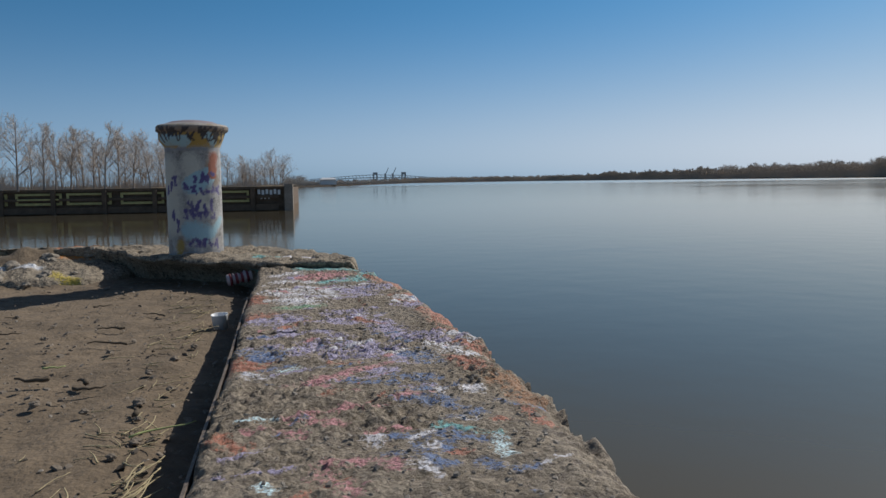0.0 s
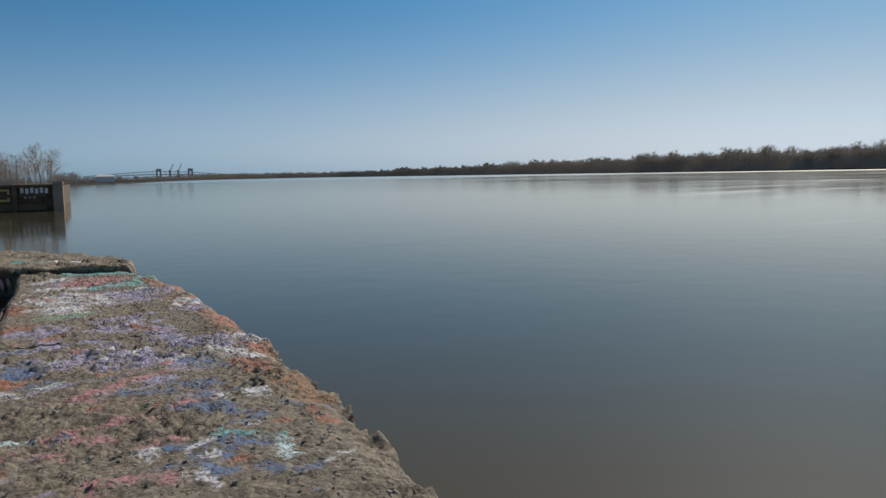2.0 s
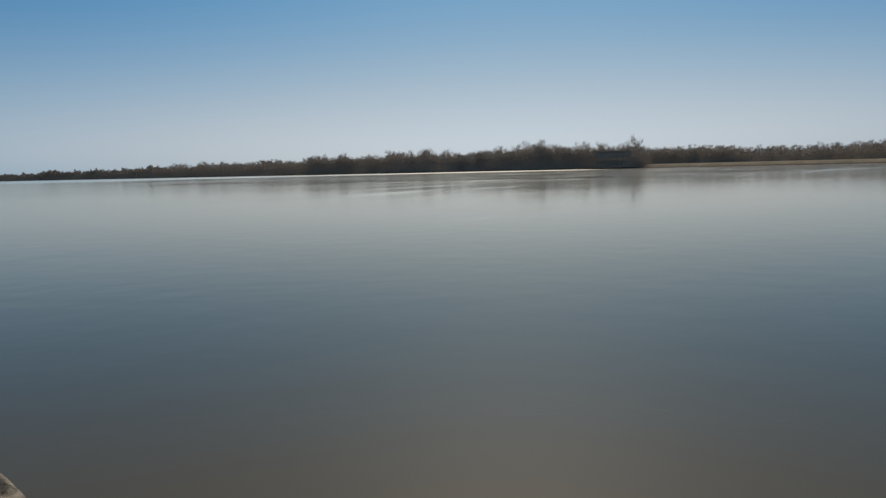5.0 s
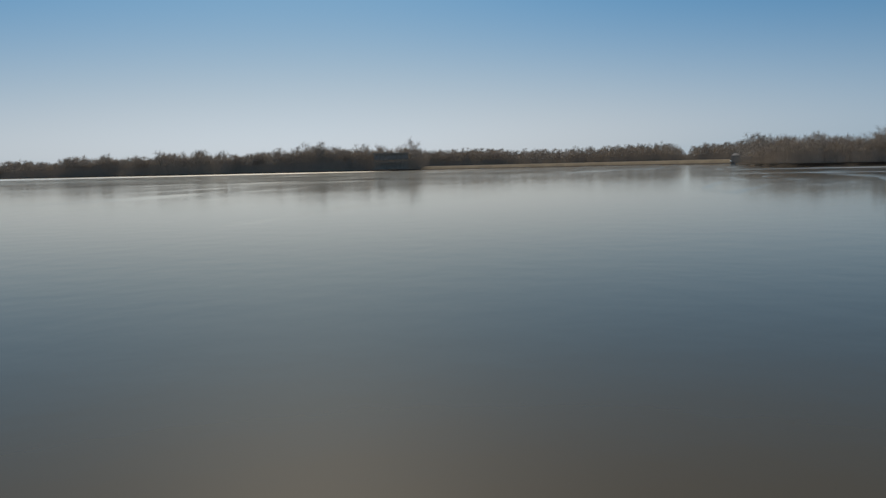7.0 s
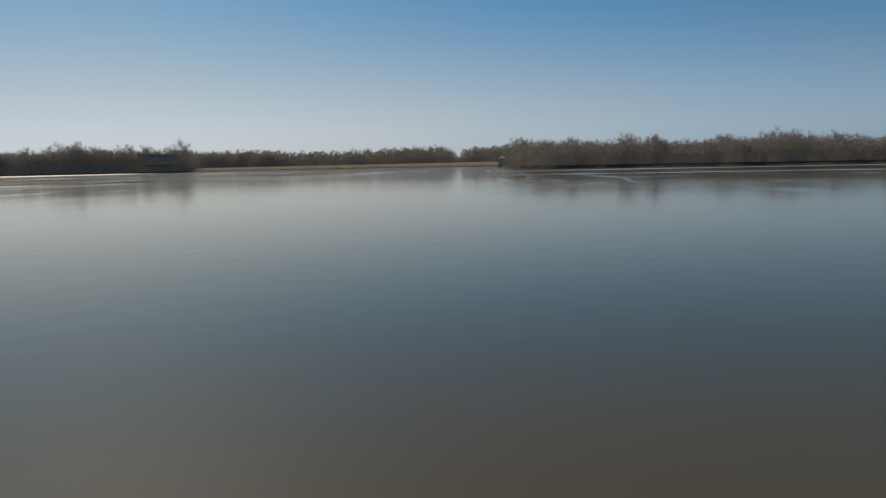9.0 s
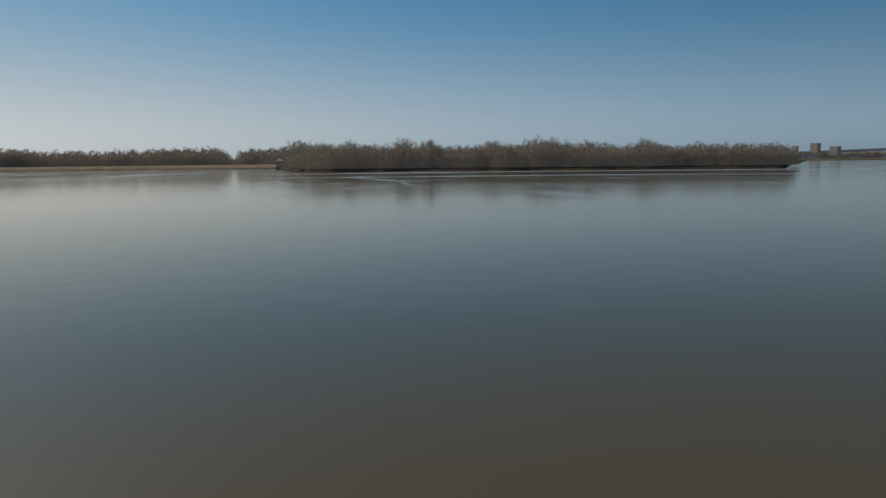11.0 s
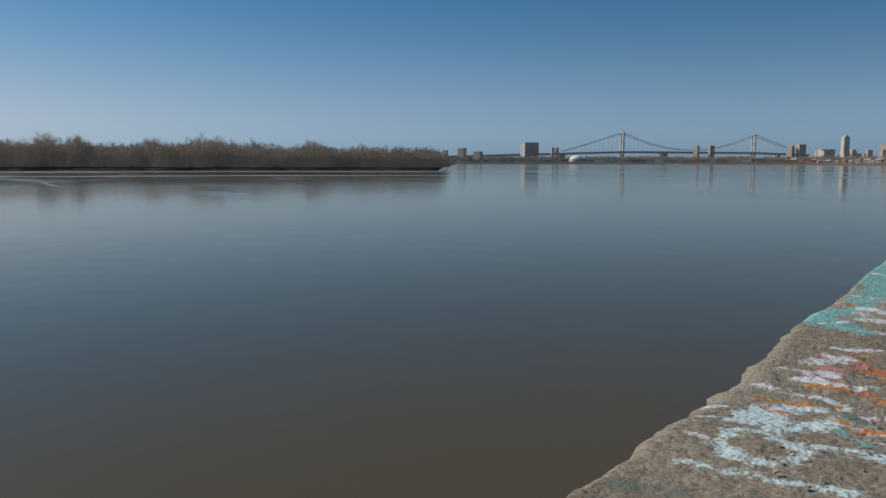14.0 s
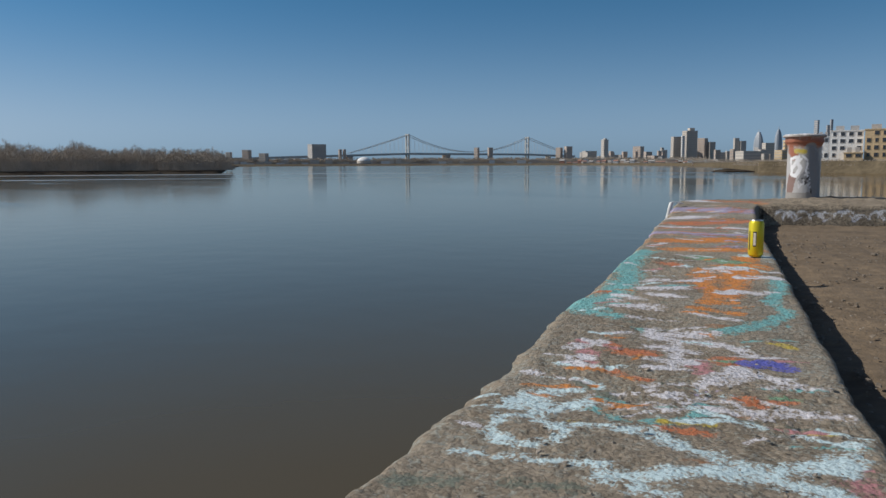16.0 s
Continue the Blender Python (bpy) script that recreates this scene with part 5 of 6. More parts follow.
tower(-161.36, -161.75, 1.70, 3300, "grey_far", T % "slate grey", 16)
tower(-161.75, -162.2, 1.50, 3300, "glass_far", T % "dark glass", 14)
tower(-161.5, -163.3, 0.82, 900, "pale_far", "long pale warehouse with flat roof", 3)
tower(-161.15, -161.5, 0.95, 950, "brown_far", "slim brown stack building", 4)
tower(-162.60, -163.35, 2.12, 4200, "tower_glass", "tall blue-grey glass skyscraper with tapered top", 20, win="grey_far", taper=True)
tower(-163.92, -164.52, 2.28, 4200, "tower_glass", "tall blue-grey glass skyscraper with tapered top", 20, win="grey_far", taper=True)
tower(-163.2, -164.0, 1.35, 2600, "grey_far", T % "grey", 9)
tower(-164.0, -165.2, 0.85, 520, "tan_far", "tan brick church-like block", 3)
tower(-164.5, -164.85, 1.5, 525, "tan_far", "tan brick tower of the church-like block", 5)
tower(-166.36, -166.68, 2.78, 4300, "tower_glass", "tall slim glass skyscraper", 22, win="grey_far")
tower(-167.1, -167.3, 2.45, 4300, "tower_glass", "tall slim glass skyscraper", 20, win="grey_far")
tower(-167.3, -167.5, 2.80, 4300, "tower_glass", "tall slim glass skyscraper", 22, win="grey_far")

city = random.Random(17)
for k in range(58):
    a = city.uniform(-149.5, -165.5)
    d = float(np.interp(-a, [149, 156, 160, 166], [2500, 1500, 1000, 700])) * city.uniform(1.0, 1.5)
    wa = city.uniform(0.2, 0.6)
    tower(a, a - wa, city.uniform(0.35, 0.95), d, city.choice(("grey_far", "brown_far", "pale_far", "brown_far", "slate_far")), "small distant city block with haze put into its pale colour", city.randint(3, 6))


def low_block(az0, az1, el, dist, mat, label, rows_n, cols_n, seed):
    """A block of flats near enough for single windows."""
    r = random.Random(seed)
    mid = (az0 + az1) / 2
    wdt = abs(az1 - az0) * math.pi / 180 * dist
    top = math.tan(radians(el)) * dist + 0.4 - WATER_Z
    thing = empty("apartment_building", Matrix.Translation(polar(mid, dist, WATER_Z)) @ pose(0, 0, 0, 0, 0, mid))
    tagged(thing, label, "building")
    box_part("wall", (0, 6, top / 2), (wdt, 12, top), MAT[mat], thing)
    box_part("roof_edge", (0, 6, top + 0.12), (wdt + 0.3, 12.3, 0.28), MAT[mat], thing)
    for k in range(2):
        box_part("roof_house", (-wdt * 0.22 + wdt * 0.45 * k, 6, top + 0.9), (wdt * 0.26, 4, 1.5), MAT["glass_far"], thing)
    fh = (top - 3.2) / rows_n
    for f in range(rows_n):
        for c in range(cols_n):
            if r.random() < 0.12:
                continue
            x = -wdt / 2 + wdt * (c + 0.5) / cols_n
            w = wdt / cols_n * r.choice((0.34, 0.5, 0.55))
            z = 3.4 + fh * (f + 0.5)
            win = box_part("window", (x, -0.02, z), (w + 0.16, 0.14, fh * 0.52 + 0.16), MAT[mat], thing)
            box_part("pane", (x, -0.06, z), (w, 0.12, fh * 0.52), MAT["pane"], win, label="dark glass")
    return thing


low_block(-167.35, -169.3, 2.06, 245, "white_far", "white four storey apartment house with dark windows", 4, 4, 2)
low_block(-166.6, -167.3, 1.70, 262, "white_far", "white lower wing of the apartment house", 3, 2, 3)
low_block(-169.36, -171.6, 2.12, 242, "tan_far", "unfinished apartment house in tan sheathing", 4, 5, 4)
low_block(-168.2, -169.3, 0.62, 236, "tan_far", "low tan timber shed by the bank", 1, 2, 5)


# storage dome
dome = empty("storage_dome", Matrix.Translation(polar(-134.95, 1800, WATER_Z + 5)))
tagged(dome, "white domed storage tank on the far bank", "tank")
bm = bmesh.new()
bmesh.ops.create_uvsphere(bm, u_segments=32, v_segments=16, radius=1.0, matrix=Matrix.Diagonal((16, 16, 11, 1)) @ Matrix.Translation((0, 0, 0.3)))
part("shell", bm, MAT["white_far"], dome, smooth=True)
bm = bmesh.new()
bmesh.ops.create_cone(bm, cap_ends=True, segments=32, radius1=16.1, radius2=16.1, depth=6, matrix=Matrix.Translation((0, 0, 3)))
part("base_ring", bm, MAT["pale_far"], dome)


# ---- suspension bridge ----
A, B = polar(-138.18, 2700, 0), polar(-147.01, 3035, 0)
along = B - A
span = along.length
bridge = empty("suspension_bridge", Matrix.Translation(A) @ Matrix.Rotation(math.atan2(along.y, along.x), 4, "Z"))
tagged(bridge, "long blue-grey steel suspension bridge with two tall towers", "bridge")
DECK_H = 39.5
for x in (0, span):
    for y in (-8, 8):
        box_part("tower_leg", (x, y, 52.5 - 1), (5, 4.5, 105 + 2), MAT["steel_far"], bridge)
    for z in (58, 80, 102):
        box_part("cross_brace", (x, 0, z), (4, 20, 3), MAT["steel_far"], bridge)
    box_part("pier_foot", (x, 0, 2), (16, 30, 9), MAT["pale_far"], bridge)
deck_verts, deck_faces = [], []
for k in range(45):
    x = -1.25 * span + k * (2.7 * span / 44)
    z = DECK_H - 16 * max(0, -x / span) - 14 * max(0, x / span - 1.0) + 0.5
    deck_verts += [(x, -13, z), (x, 13, z), (x, 13, z - 7), (x, -13, z - 7)]
    if k:
        b = 4 * k
        deck_faces += [(b - 4 + e, b - 4 + (e + 1) % 4, b + (e + 1) % 4, b + e) for e in range(4)]
mesh_object("deck", deck_verts, deck_faces + [(0, 1, 2, 3), (176, 179, 178, 177)], MAT["steel_far"], bridge)
cable = lambda x: (103 - 58 * (1 - (2 * x / span - 1) ** 2)) if 0 <= x <= span else 103 - 66 * (min(1, (-x if x < 0 else x - span) / (0.42 * span))) ** 0.9
for y in (-11, 11):
    bm = bmesh.new()
    xs = [(-0.42 + 1.84 * k / 60) * span for k in range(61)]
    for x0, x1 in zip(xs[:-1], xs[1:]):
        z0, z1 = cable(x0), cable(x1)
        ln = math.hypot(x1 - x0, z1 - z0)
        add_box(bm, 0, 0, 0, ln, 1.6, 1.6, 0, Matrix.Translation(((x0 + x1) / 2, y, (z0 + z1) / 2)) @ Matrix.Rotation(-math.atan2(z1 - z0, x1 - x0), 4, "Y"))
    part("main_cable", bm, MAT["steel_far"], bridge)
    bm = bmesh.new()
    for k in range(2, 59):
        z = cable(xs[k])
        if z > DECK_H + 2:
            add_box(bm, xs[k], y, (z + DECK_H) / 2, 0.35, 0.35, z - DECK_H)
    part("hangers", bm, MAT["steel_far"], bridge)["kind"] = "stuff"
for f in (-1.05, -0.85, -0.64, -0.42, 0.10, 0.30, 1.42, 1.2):
    big = f in (-0.42, 0.30, 1.42)
    if 0 < f < 1 and not big:
        continue
    hh = DECK_H - 16 * max(0, -f) - 14 * max(0, f - 1) - 5
    box_part("pier", (f * span, 0, hh / 2 - 1), (20 if big else 8, 24, hh + 2), MAT["brown_far"] if big else MAT["pale_far"], bridge)

# low quay buildings between the bridge and the near bank
rnd = random.Random(31)
for k in range(56):
    a = -124.8 - k * 0.63 - rnd.uniform(0, 0.4)
    d = float(np.interp(-a, [124, 140, 150, 156, 160], [1750, 2650, 2350, 1060, 560])) * rnd.uniform(0.75, 1.0) + 20
    hgt = rnd.uniform(4, 13) * d / 2000
    q = empty("quay_shed", Matrix.Translation(polar(a, d, WATER_Z + 1)) @ pose(0, 0, 0, 0, 0, a))
    tagged(q, "low distant shed along the quay", "shed", "sheds along the far quay")
    wdt = rnd.uniform(0.25, 0.7) * math.pi / 180 * d
    m = MAT[rnd.choice(("pale_far", "grey_far", "brown_far", "white_far"))]
    box_part("wall", (0, 6, hgt / 2), (wdt, 12, hgt), m, q)
    box_part("roof", (0, 6, hgt + 0.3), (wdt * 1.03, 12.6, 0.8), MAT["grey_far"], q)
for k in range(26):
    a = -149.5 - k * 0.42 - rnd.uniform(0, 0.2)
    d = float(np.interp(-a, [149, 156, 160, 161], [1290, 900, 560, 470]))
    q = empty("quay_house", Matrix.Translation(polar(a, d, WATER_Z + 1.5)) @ pose(0, 0, 0, 0, 0, a + rnd.uniform(-20, 20)))
    tagged(q, rnd.choice(("low brick waterside building with a pitched roof", "low pale waterside building with a pitched roof")), "building", "houses along the far quay")
    w, h, dp = rnd.uniform(0.18, 0.42) * math.pi / 180 * d, rnd.uniform(0.10, 0.26) * math.pi / 180 * d, 8
    box_part("wall", (0, 5, h / 2), (w, dp, h), MAT[rnd.choice(("brick_far", "pale_far", "brown_far", "white_far"))], q)
    mesh_object("roof", [(-w * 0.52, 0.6, h), (w * 0.52, 0.6, h), (w * 0.52, 9.4, h), (-w * 0.52, 9.4, h), (-w * 0.52, 5, h * 1.4), (w * 0.52, 5, h * 1.4)],
                [(0, 1, 5, 4), (2, 3, 4, 5), (0, 4, 3), (1, 2, 5), (3, 2, 1, 0)], MAT[rnd.choice(("slate_far", "brick_far"))], q)
quay_wood = []
for k in range(1500):
    a = rnd.uniform(-124.5, -172)
    d = float(np.interp(-a, [124, 140, 150, 156, 160, 163, 172], [1720, 2620, 2320, 1020, 520, 250, 222])) + rnd.uniform(4, 60)
    h = rnd.uniform(0.22, 0.55) * math.pi / 180 * d * (1 if d > 600 else 0.6)
    quay_wood.append((polar(a, d, WATER_Z + 2.2), h, h * rnd.uniform(0.6, 1.2)))
for k in range(420):
    a = rnd.uniform(-161.5, -174)
    d = float(np.interp(-a, [160, 163, 172, 185], [480, 192, 172, 170])) + rnd.uniform(3, 42)
    h = rnd.uniform(0.5, 1.5)
    quay_wood.append((polar(a, d, WATER_Z + 1.6), h, h * rnd.uniform(0.8, 1.8)))
wood("quay_brush", rnd, quay_wood, 140, "bare brush and small trees along the far quay", MAT["twig"])
bar = empty("mud_spit", Matrix.Translation(polar(-161.2, 205, WATER_Z)) @ pose(0, 0, 0, 0, 0, -161.2))
tagged(bar, "low dark spit of mud in the water", "spit")
part("mound", lump(random.Random(2), 1.0, 1.0), MAT["mud"], bar).scale = (4.5, 2.0, 0.7)

# ---- upstream: lift bridge, crane, shed ----
LD = 1900
def at_deg(az, el):
    return polar(az, LD, math.tan(radians(el)) * LD + 0.4)
lift = empty("lift_bridge")
tagged(lift, "distant grey steel bridge with two square lift towers", "bridge")
def strut(name, p, q, w, parent, mat):
    bm = bmesh.new()
    d = q - p
    add_box(bm, 0, 0, 0, w, w, d.length, 0, Matrix.Translation((p + q) / 2) @ d.to_track_quat("Z", "Y").to_matrix().to_4x4())
    return part(name, bm, mat, parent)
for az in (-7.76, -9.86):
    for o in (-0.12, 0.12):
        strut("tower_leg", polar(az + o, LD, WATER_Z), at_deg(az + o, 0.74), 3.4, lift, MAT["steel_far"])
    strut("tower_head", at_deg(az - 0.16, 0.66), at_deg(az + 0.16, 0.66), 6, lift, MAT["steel_far"])
    strut("tower_brace", at_deg(az - 0.12, 0.2), at_deg(az + 0.12, 0.2), 4, lift, MAT["steel_far"])
chord = [(-3.0, 0.30), (-4.7, 0.42), (-6.3, 0.53), (-7.8, 0.58), (-9.8, 0.50), (-11.5, 0.36), (-13.5, 0.20), (-15.5, 0.08)]
for (a0, e0), (a1, e1) in zip(chord[:-1], chord[1:]):
    strut("top_chord", at_deg(a0, e0), at_deg(a1, e1), 1.3, lift, MAT["steel_far"])
    strut("road_deck", at_deg(a0, e0 * 0.5 + 0.08), at_deg(a1, e1 * 0.5 + 0.08), 1.8, lift, MAT["steel_far"])
    for k in range(6):
        f, g = k / 6, (k + 0.5) / 6
        strut("brace", at_deg(a0 + (a1 - a0) * f, e0 + (e1 - e0) * f), at_deg(a0 + (a1 - a0) * g, (e0 + (e1 - e0) * g) * 0.5 + 0.08), 0.9, lift, MAT["steel_far"])
for az in (-5.2, -6.25, -8.9, -11.2, -12.6):
    strut("pier", polar(az, LD, WATER_Z), at_deg(az, 0.26), 9, lift, MAT["brown_far"])
crane = empty("harbour_crane")
tagged(crane, "distant harbour crane with raised jib", "crane")
for da in (0, 0.55):
    strut("mast", polar(-8.5 - da, 1860, WATER_Z), polar(-8.5 - da, 1860, 22), 4, crane, MAT["steel_far"])
    strut("jib", polar(-8.5 - da, 1860, 18), polar(-8.75 - da, 1860, 36), 1.6, crane, MAT["steel_far"])
shed = empty("warehouse", Matrix.Translation(polar(-4.3, 528, WATER_Z + 1.2)) @ pose(0, 0, 0, 0, 0, -4.3))
tagged(shed, "pale low warehouse with a shallow roof on the bank", "warehouse")
box_part("wall", (0, 5, 1.8), (11, 10, 3.6), MAT["white_far"], shed)
bm = bmesh.new()
bmesh.ops.create_cone(bm, cap_ends=True, segments=4, radius1=8.4, radius2=5.2, depth=1.2, matrix=Matrix.Translation((0, 5, 4.2)) @ Matrix.Rotation(radians(45), 4, "Z"))
part("roof", bm, MAT["white_far"], shed)

# ---- painted face of the south slab ----
def slab_face():
    p, q = Vector((2.10, -6.86)), Vector((0.2, -8.13))
    ln = (q - p).length
    s, z = np.linspace(0, ln, 300), np.linspace(-0.24, 0.035, 30)
    S, Zf = np.meshgrid(s, z)
    d = (q - p).normalized()
    out = Vector((-d.y, d.x)) * (1 if -d.y > 0 else -1)
    if out.y < 0:
        out = -out
    o = 0.020 + 0.30 * np.clip(-Zf, 0, 0.2) + 0.012 * fbm(S * 7, Zf * 7, 3) - 0.03 * np.clip((Zf + 0.0) / 0.035, 0, 1) ** 2
    X, Y = p.x + d.x * S + out.x * o, p.y + d.y * S + out.y * o
    ob = grid_object("slab_face", X, Y, Zf, MAT["deck_slab"], smooth=False)
    r = random.Random(6)
    marks = []
    for k in range(14):   # a row of tall humps and loops
        x, hgt, first, turn = 0.14 + 0.095 * k + r.uniform(-0.02, 0.02), r.uniform(0.055, 0.09), r.uniform(-0.8, 1.2), r.uniform(2.6, 3.8)
        marks.append((WHITE, 0.0115, tuple((x + 0.058 * math.cos(q), -0.115 + hgt * (1 + math.sin(q)) * 0.66) for q in np.arange(first, turn, 0.4))))
    for k in range(5):
        marks.append((CHALK, 0.008, ((0.22 + 0.24 * k, -0.03), (0.25 + 0.24 * k, -0.09), (0.31 + 0.24 * k, -0.06))))
    paint_on(ob, S, Zf, marks, 0.008)
    tagged(ob, "low concrete face with looping white graffiti strokes", "wall", kind="structure")


slab_face()

# ---- rusted edge strip along the kerb's inner side ----
MAT["rust_strip"] = material("flaking_rusty_steel", (0.24, 0.19, 0.15), 0.8, metal=0.2, vary=0.55, scale=30, bump=0.6, bump_scale=200)
ys = np.linspace(0.75, 3.05, 160)
xs_ = inner_edge(ys) - 0.009
lo, hi = -0.127, -0.022
prof = [(-0.004, lo), (-0.004, hi), (0.002, hi + 0.002), (0.003, lo)]
sv = []
for k, (x, y) in enumerate(zip(xs_, ys)):
    w = 0.003 * float(vnoise(np.array(y * 9), np.array(1.0)))
    sv += [(x + dx + w * 0.6, y, z + w) for dx, z in prof]
strip = mesh_object("edge_trim", sv, grid_faces(160, 4).tolist(), MAT["rust_strip"])
tagged(strip, "flaking steel edge strip along the kerb", "trim", kind="structure")

# ---- loose flakes and grit ----
def scatter(name, rnd, n, place, size, mat, label):
    """Very many small angular chips in one mesh."""
    verts, faces = [], []
    for _ in range(n):
        x, y, z = place()
        r = size()
        a = rnd.uniform(0, math.tau)
        i = len(verts)
        m = rnd.randint(4, 5)
        h = r * rnd.uniform(0.12, 0.4)
        tx, ty = rnd.uniform(-0.35, 0.35), rnd.uniform(-0.35, 0.35)
        for k in range(m):
            q = a + math.tau * k / m + rnd.uniform(-0.3, 0.3)
            rr = r * rnd.uniform(0.6, 1.15)
            dx, dy = math.cos(q) * rr, math.sin(q) * rr
            verts.append((x + dx, y + dy, z - 0.3 * h + tx * dx + ty * dy))
            verts.append((x + dx * 0.7, y + dy * 0.7, z + h + tx * dx + ty * dy))
        for k in range(m):
            k2 = (k + 1) % m
            faces.append((i + 2 * k, i + 2 * k2, i + 2 * k2 + 1, i + 2 * k + 1))
        faces.append(tuple(i + 2 * k + 1 for k in range(m)))
    return tagged(mesh_object(name, verts, faces, mat), label, "debris", kind="stuff")


MAT["flake"] = material("concrete_flake", (0.27, 0.235, 0.195), 0.95, vary=0.5, scale=18, bump=0.4, bump_scale=200)
MAT["grit"] = material("soil_grit", (0.19, 0.155, 0.12), 0.95, vary=0.6, scale=25)
rnd = random.Random(14)


def on_ledge():
    y = rnd.uniform(0.3, 3.6) if rnd.random() < 0.8 else rnd.uniform(-1.6, 0.3)
    xi, xw = float(inner_edge(np.array([y]))[0]), float(water_edge(np.array([y]))[0])
    x = xi + (xw - xi) * (0.03 + (0.86 if y > 0.3 else 0.72) * rnd.random() ** (0.7 if y > 0 else 1))
    return x, y, 0.004 + rnd.uniform(0, 0.004)


scatter("concrete_flakes", rnd, 3000, on_ledge, lambda: 0.002 + 0.005 * rnd.random() ** 3, MAT["flake"], "loose chips of concrete on the worn kerb")


def on_deck():
    y = rnd.uniform(-6.0, 4.5)
    e = rnd.random() ** 1.6 * 2.8
    return float(inner_edge(np.array([y]))[0]) - 0.03 - e, y, DECK_Z + 0.004


scatter("pale_grit", rnd, 2500, on_deck, lambda: 0.002 + 0.006 * rnd.random() ** 3, MAT["flake"], "pale crumbs of concrete on the packed earth")
scatter("grit", rnd, 6000, on_deck, lambda: 0.003 + 0.012 * rnd.random() ** 4, MAT["grit"], "small stones and grit on the packed earth")

# ---- twigs, straw and leaves ----
MAT["dry_twig"] = material("dry_twig", (0.10, 0.075, 0.05), 0.9, vary=0.4, scale=40)
MAT["straw"] = material("dry_straw", (0.40, 0.33, 0.19), 0.8, vary=0.3, scale=40)
MAT["leaf_green"] = material("pale_green_blade", (0.42, 0.46, 0.18), 0.7, vary=0.25, scale=30)


def stick(name, x, y, ln, ang, r, mat, label, cat, group, bend=0.15, z=0.0, lift=0.0):
    bm = bmesh.new()
    ring = None
    n = 7
    rr = random.Random(int((x * 7919 + y * 104729) * 1000) % 100000)
    ph = rr.uniform(0, 6)
    for k in range(n):
        f = k / (n - 1)
        c = Vector(((f - 0.5) * ln, math.sin(f * 5 + ph) * ln * bend * 0.35, r + lift * f * ln + rr.uniform(0, r)))
        rad = r * (1 - 0.6 * f)
        vs = [bm.verts.new(c + Vector((0, math.cos(q) * rad, math.sin(q) * rad * 0.8))) for q in (0, 1.26, 2.51, 3.77, 5.03)]
        if ring:
            for i in range(5):
                bm.faces.new((ring[i], ring[(i + 1) % 5], vs[(i + 1) % 5], vs[i]))
        else:
            bm.faces.new(vs[::-1])
        ring = vs
    bm.faces.new(ring)
    ob = part(name, bm, mat, smooth=True)
    ob.matrix_basis = pose(x, y, DECK_Z + 0.004 + z, 0, 0, ang)
    return tagged(ob, label, cat, group)


rnd = random.Random(40)
for x, y, ln, ang, r in ((-0.62, 4.35, 0.22, 175, 0.005), (-0.56, 3.02, 0.10, 170, 0.006), (-0.90, 3.02, 0.09, 5, 0.005), (-0.52, 2.75, 0.14, 160, 0.006), (-0.85, 2.6, 0.08, 20, 0.005), (-0.62, 2.28, 0.09, 170, 0.009),
                         (-0.48, 2.22, 0.06, 120, 0.009), (-0.45, 2.15, 0.08, 10, 0.007), (-0.70, 3.6, 0.08, 30, 0.005), (-0.45, 3.3, 0.12, 140, 0.005), (-1.2, 2.7, 0.06, 60, 0.006), (0.4, -3.6, 0.24, 15, 0.005), (0.1, -4.4, 0.18, 40, 0.004),
                         (-0.35, 2.6, 0.07, 75, 0.005), (-0.3, 1.9, 0.05, 100, 0.008), (-1.0, 3.4, 0.07, 150, 0.004), (-0.8, 1.9, 0.05, 30, 0.006)):
    stick("twig", x, y, ln, ang, r, MAT["dry_twig"], "dark dry twig lying on bare earth", "twig", "twigs on the deck")
for k in range(130):
    y = rnd.uniform(1.4, 3.8)
    x = -0.22 - abs(rnd.gauss(0, 0.10))
    stick("straw", x, y, rnd.uniform(0.025, 0.095), rnd.uniform(-60, 120), rnd.uniform(0.0012, 0.0026), MAT["straw"], "thin dry straw stalk beside the kerb", "straw", "straw along the kerb", 0.1, 0.002, rnd.uniform(0, 0.15))
for k in range(10):
    stick("straw", -0.225 + rnd.uniform(-0.035, 0.03), 1.38 + rnd.uniform(-0.06, 0.14), rnd.uniform(0.05, 0.13), 66 + rnd.uniform(-14, 16), 0.0024, MAT["straw"], "pale dry reed stalk in a small heap", "straw", "straw along the kerb", 0.12, 0.012, rnd.uniform(0.02, 0.2))
stick("grass_blade", -0.22, 1.72, 0.13, 20, 0.0035, MAT["leaf_green"], "pale green grass blade on the earth", "grass blade", "", 0.3, 0.01, 0.1)
stick("grass_blade", -0.60, 2.42, 0.06, 12, 0.0045, MAT["leaf_green"], "pale yellow-green leaf lying on the earth", "leaf", "", 0.2, 0.003)
for x, y in ((-0.30, 1.62), (-0.27, 1.7), (-0.29, 1.86), (-0.25, 2.1), (-0.28, 2.45), (-0.24, 2.62), (-0.26, 2.9), (-0.31, 2.0), (-0.23, 1.52), (-0.55, 2.05), (-0.42, 1.95), (-0.75, 2.9), (-0.33, 2.3), (0.42, -2.75), (0.9, -4.9)):
    ob = part("clod", lump(rnd, rnd.uniform(0.007, 0.016), 0.6), MAT["grit"])
    ob.location = (x, y, DECK_Z + 0.01)
    tagged(ob, "small dark clod of earth on the deck", "clod", "clods on the deck")

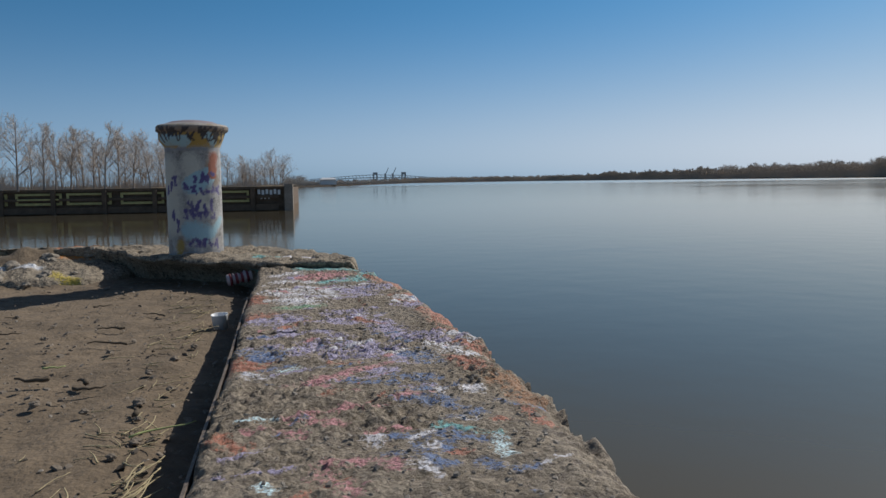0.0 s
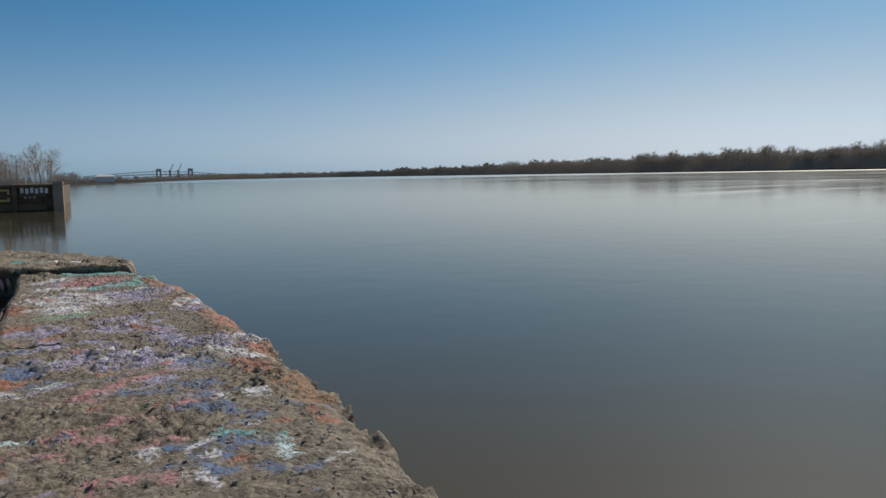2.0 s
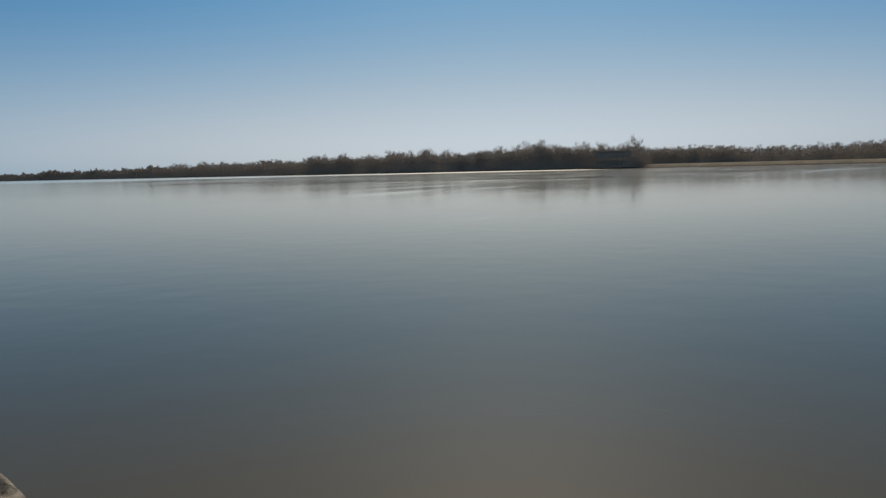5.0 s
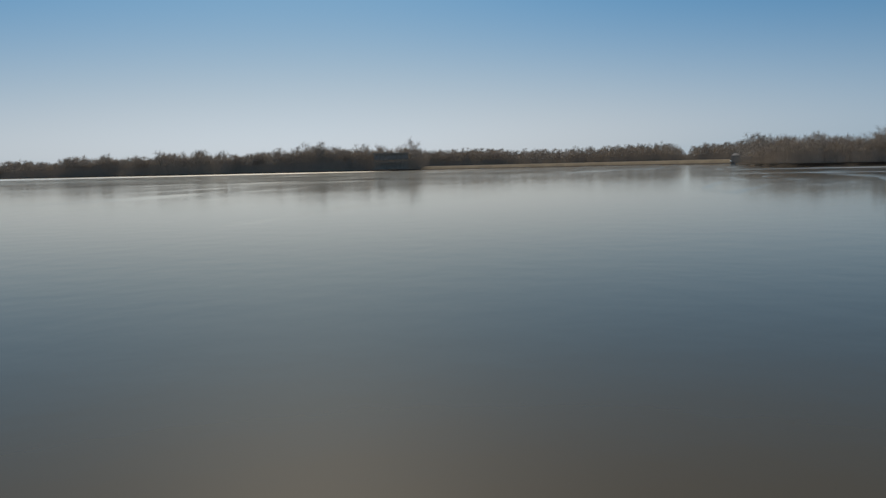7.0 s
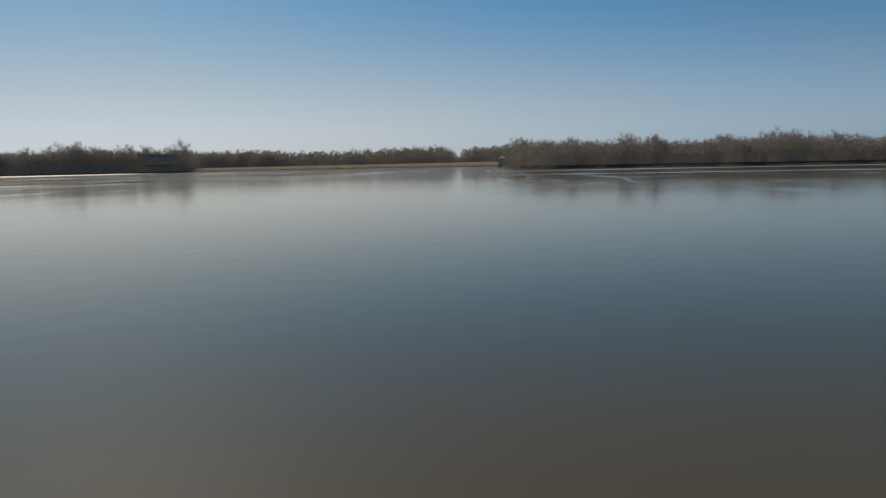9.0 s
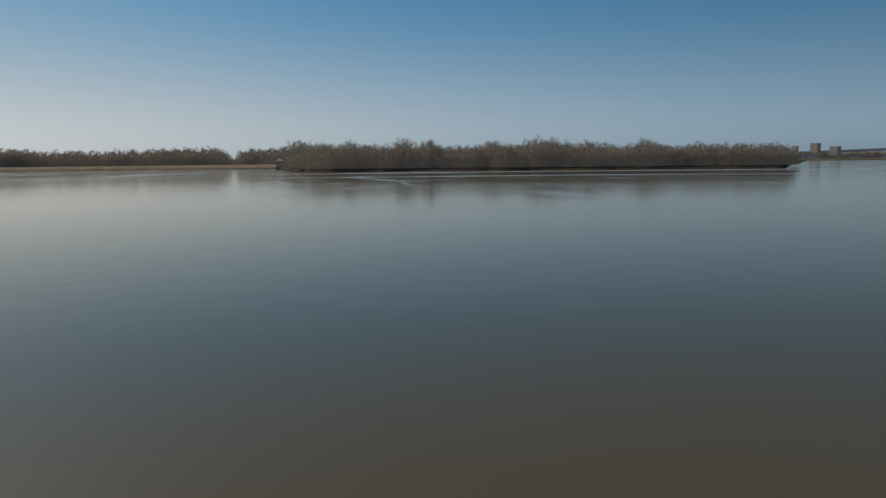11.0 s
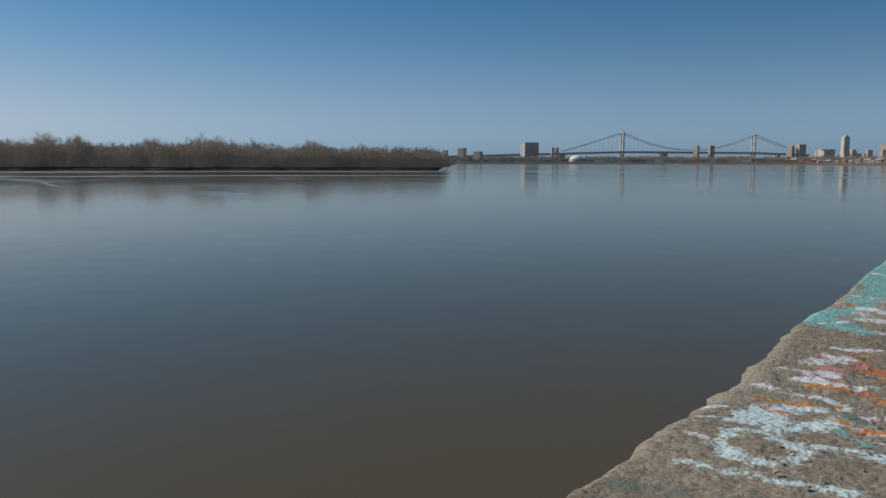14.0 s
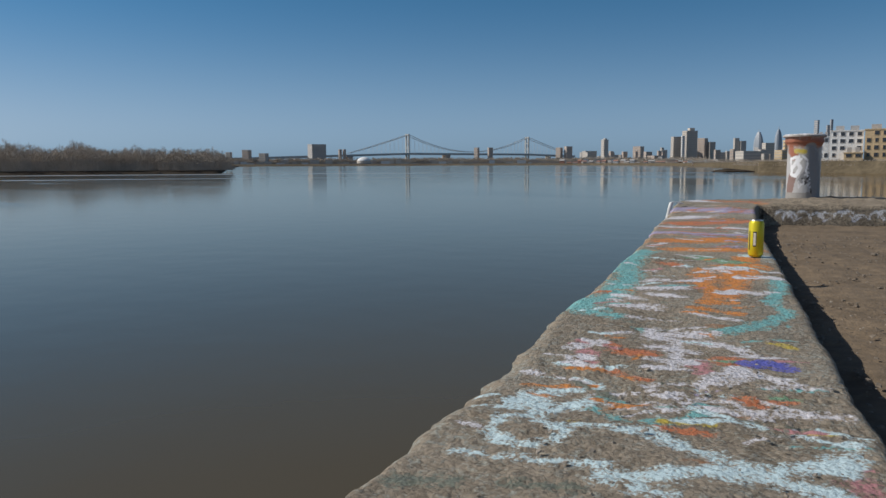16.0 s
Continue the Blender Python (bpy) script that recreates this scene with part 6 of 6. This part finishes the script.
# ---- cans and cup ----
def turned(name, prof, mat, parent, seg=40, label=""):
    verts, faces = [], []
    for r, z in prof:
        for k in range(seg):
            a = math.tau * k / seg
            verts.append((math.cos(a) * r, math.sin(a) * r, z))
    for i in range(len(prof) - 1):
        for k in range(seg):
            faces.append((i * seg + k, i * seg + (k + 1) % seg, (i + 1) * seg + (k + 1) % seg, (i + 1) * seg + k))
    return mesh_object(name, verts, faces, mat, parent, label, smooth=True)


MAT["can_yellow"] = material("yellow_can_print", (0.72, 0.58, 0.02), 0.35, metal=0.3, vary=0.08, scale=30)
MAT["aluminium"] = material("bare_aluminium", (0.75, 0.75, 0.76), 0.3, metal=1.0, vary=0.08, scale=30)
MAT["can_dark"] = material("dark_print", (0.03, 0.03, 0.035), 0.5, vary=0.2, scale=30)
MAT["can_cream"] = material("cream_print", (0.72, 0.66, 0.55), 0.5, vary=0.1, scale=30)
MAT["cup_white"] = material("frosted_plastic", (0.72, 0.73, 0.74), 0.45, vary=0.06, scale=30)
can = empty("drink_can", pose(1.097, -3.428, 0.004, 0, 0, -162))
can.scale = (0.93, 0.93, 1.0)
tagged(can, "tall yellow drink can standing upright on the painted kerb", "can")
turned("body", [(0.0, 0.004), (0.022, 0.002), (0.026, 0.0), (0.033, 0.010), (0.033, 0.142), (0.0275, 0.153)], MAT["can_yellow"], can)
turned("lid", [(0.0275, 0.153), (0.0285, 0.157), (0.027, 0.157), (0.025, 0.153), (0.0, 0.153)], MAT["aluminium"], can, label="bare aluminium lid")


def curved_bar(name, a0, a1, z0, z1, r, mat):
    vs = []
    for k in range(9):
        a = radians(a0 + (a1 - a0) * k / 8)
        for rr, z in ((r - 0.001, z0), (r + 0.0004, z0), (r + 0.0004, z1), (r - 0.001, z1)):
            vs.append((math.cos(a) * rr, math.sin(a) * rr, z))
    fs = [(4 * k + i, 4 * k + (i + 1) % 4, 4 * k + 4 + (i + 1) % 4, 4 * k + 4 + i) for k in range(8) for i in range(4)]
    return mesh_object(name, vs, fs, mat, can)


# the camera sees the side that faces it
f0 = 268
curved_bar("label_panel", f0 - 22, f0 + 4, 0.045, 0.108, 0.0332, MAT["can_dark"])
curved_bar("label_bar", f0 - 18, f0 + 0, 0.05, 0.103, 0.0336, MAT["can_cream"])
curved_bar("label_bar", f0 - 58, f0 - 48, 0.03, 0.11, 0.0333, MAT["can_dark"])
cup = empty("plastic_cup", pose(-0.180, 2.99, DECK_Z - 0.012, 4, -3, 0))
tagged(cup, "small white plastic cup standing in the kerb's shade", "cup")
turned("wall", [(0.0, 0.002), (0.024, 0.0), (0.030, 0.060), (0.031, 0.062), (0.029, 0.061), (0.023, 0.004), (0.0, 0.005)], MAT["cup_white"], cup)
MAT["wrap_red"] = material("dark_red_print", (0.24, 0.04, 0.05), 0.5, vary=0.3, scale=40)
MAT["wrap_white"] = material("pinkish_white_print", (0.55, 0.45, 0.45), 0.5, vary=0.2, scale=40)
wrap = empty("crushed_can", pose(-0.145, 3.92, -0.05, 0, 80, 8))
wrap.scale = (0.8, 0.8, 0.8)
tagged(wrap, "crushed red and white striped can at the slab's foot", "can")
rr = random.Random(5)
for k in range(9):
    z0, z1 = -0.075 + 0.0167 * k, -0.075 + 0.0167 * (k + 1)
    prof = [(0.028 + 0.007 * math.sin(k * 2.1), z0), (0.036 + 0.005 * math.sin(k * 1.3), (z0 + z1) / 2), (0.028 + 0.007 * math.sin((k + 1) * 2.1), z1)]
    turned("band", prof, MAT["wrap_red"] if k % 2 else MAT["wrap_white"], wrap, 24)
# pale hose end over the kerb's far corner
MAT["hose"] = material("pale_plastic_pipe", (0.62, 0.62, 0.6), 0.5, vary=0.15, scale=30)
hv, hf = [], []
for k in range(15):
    f = k / 14
    a = math.pi * min(1.0, f * 1.3) * 0.75
    c = Vector((2.70 - 0.06 * (1 - math.cos(a)), -6.25 - 0.1 * f, 0.02 + 0.06 * math.sin(a) - (0.25 * (1 - f / 0.35) if f < 0.35 else 0)))
    for q in range(8):
        b = math.tau * q / 8
        hv.append(c + Vector((math.cos(b) * 0.018, math.sin(b) * 0.018, 0)))
for k in range(14):
    hf += [(8 * k + q, 8 * k + (q + 1) % 8, 8 * k + 8 + (q + 1) % 8, 8 * k + 8 + q) for q in range(8)]
tagged(mesh_object("pipe", hv, hf, MAT["hose"], smooth=True), "short pale pipe bent over the kerb's corner", "pipe")
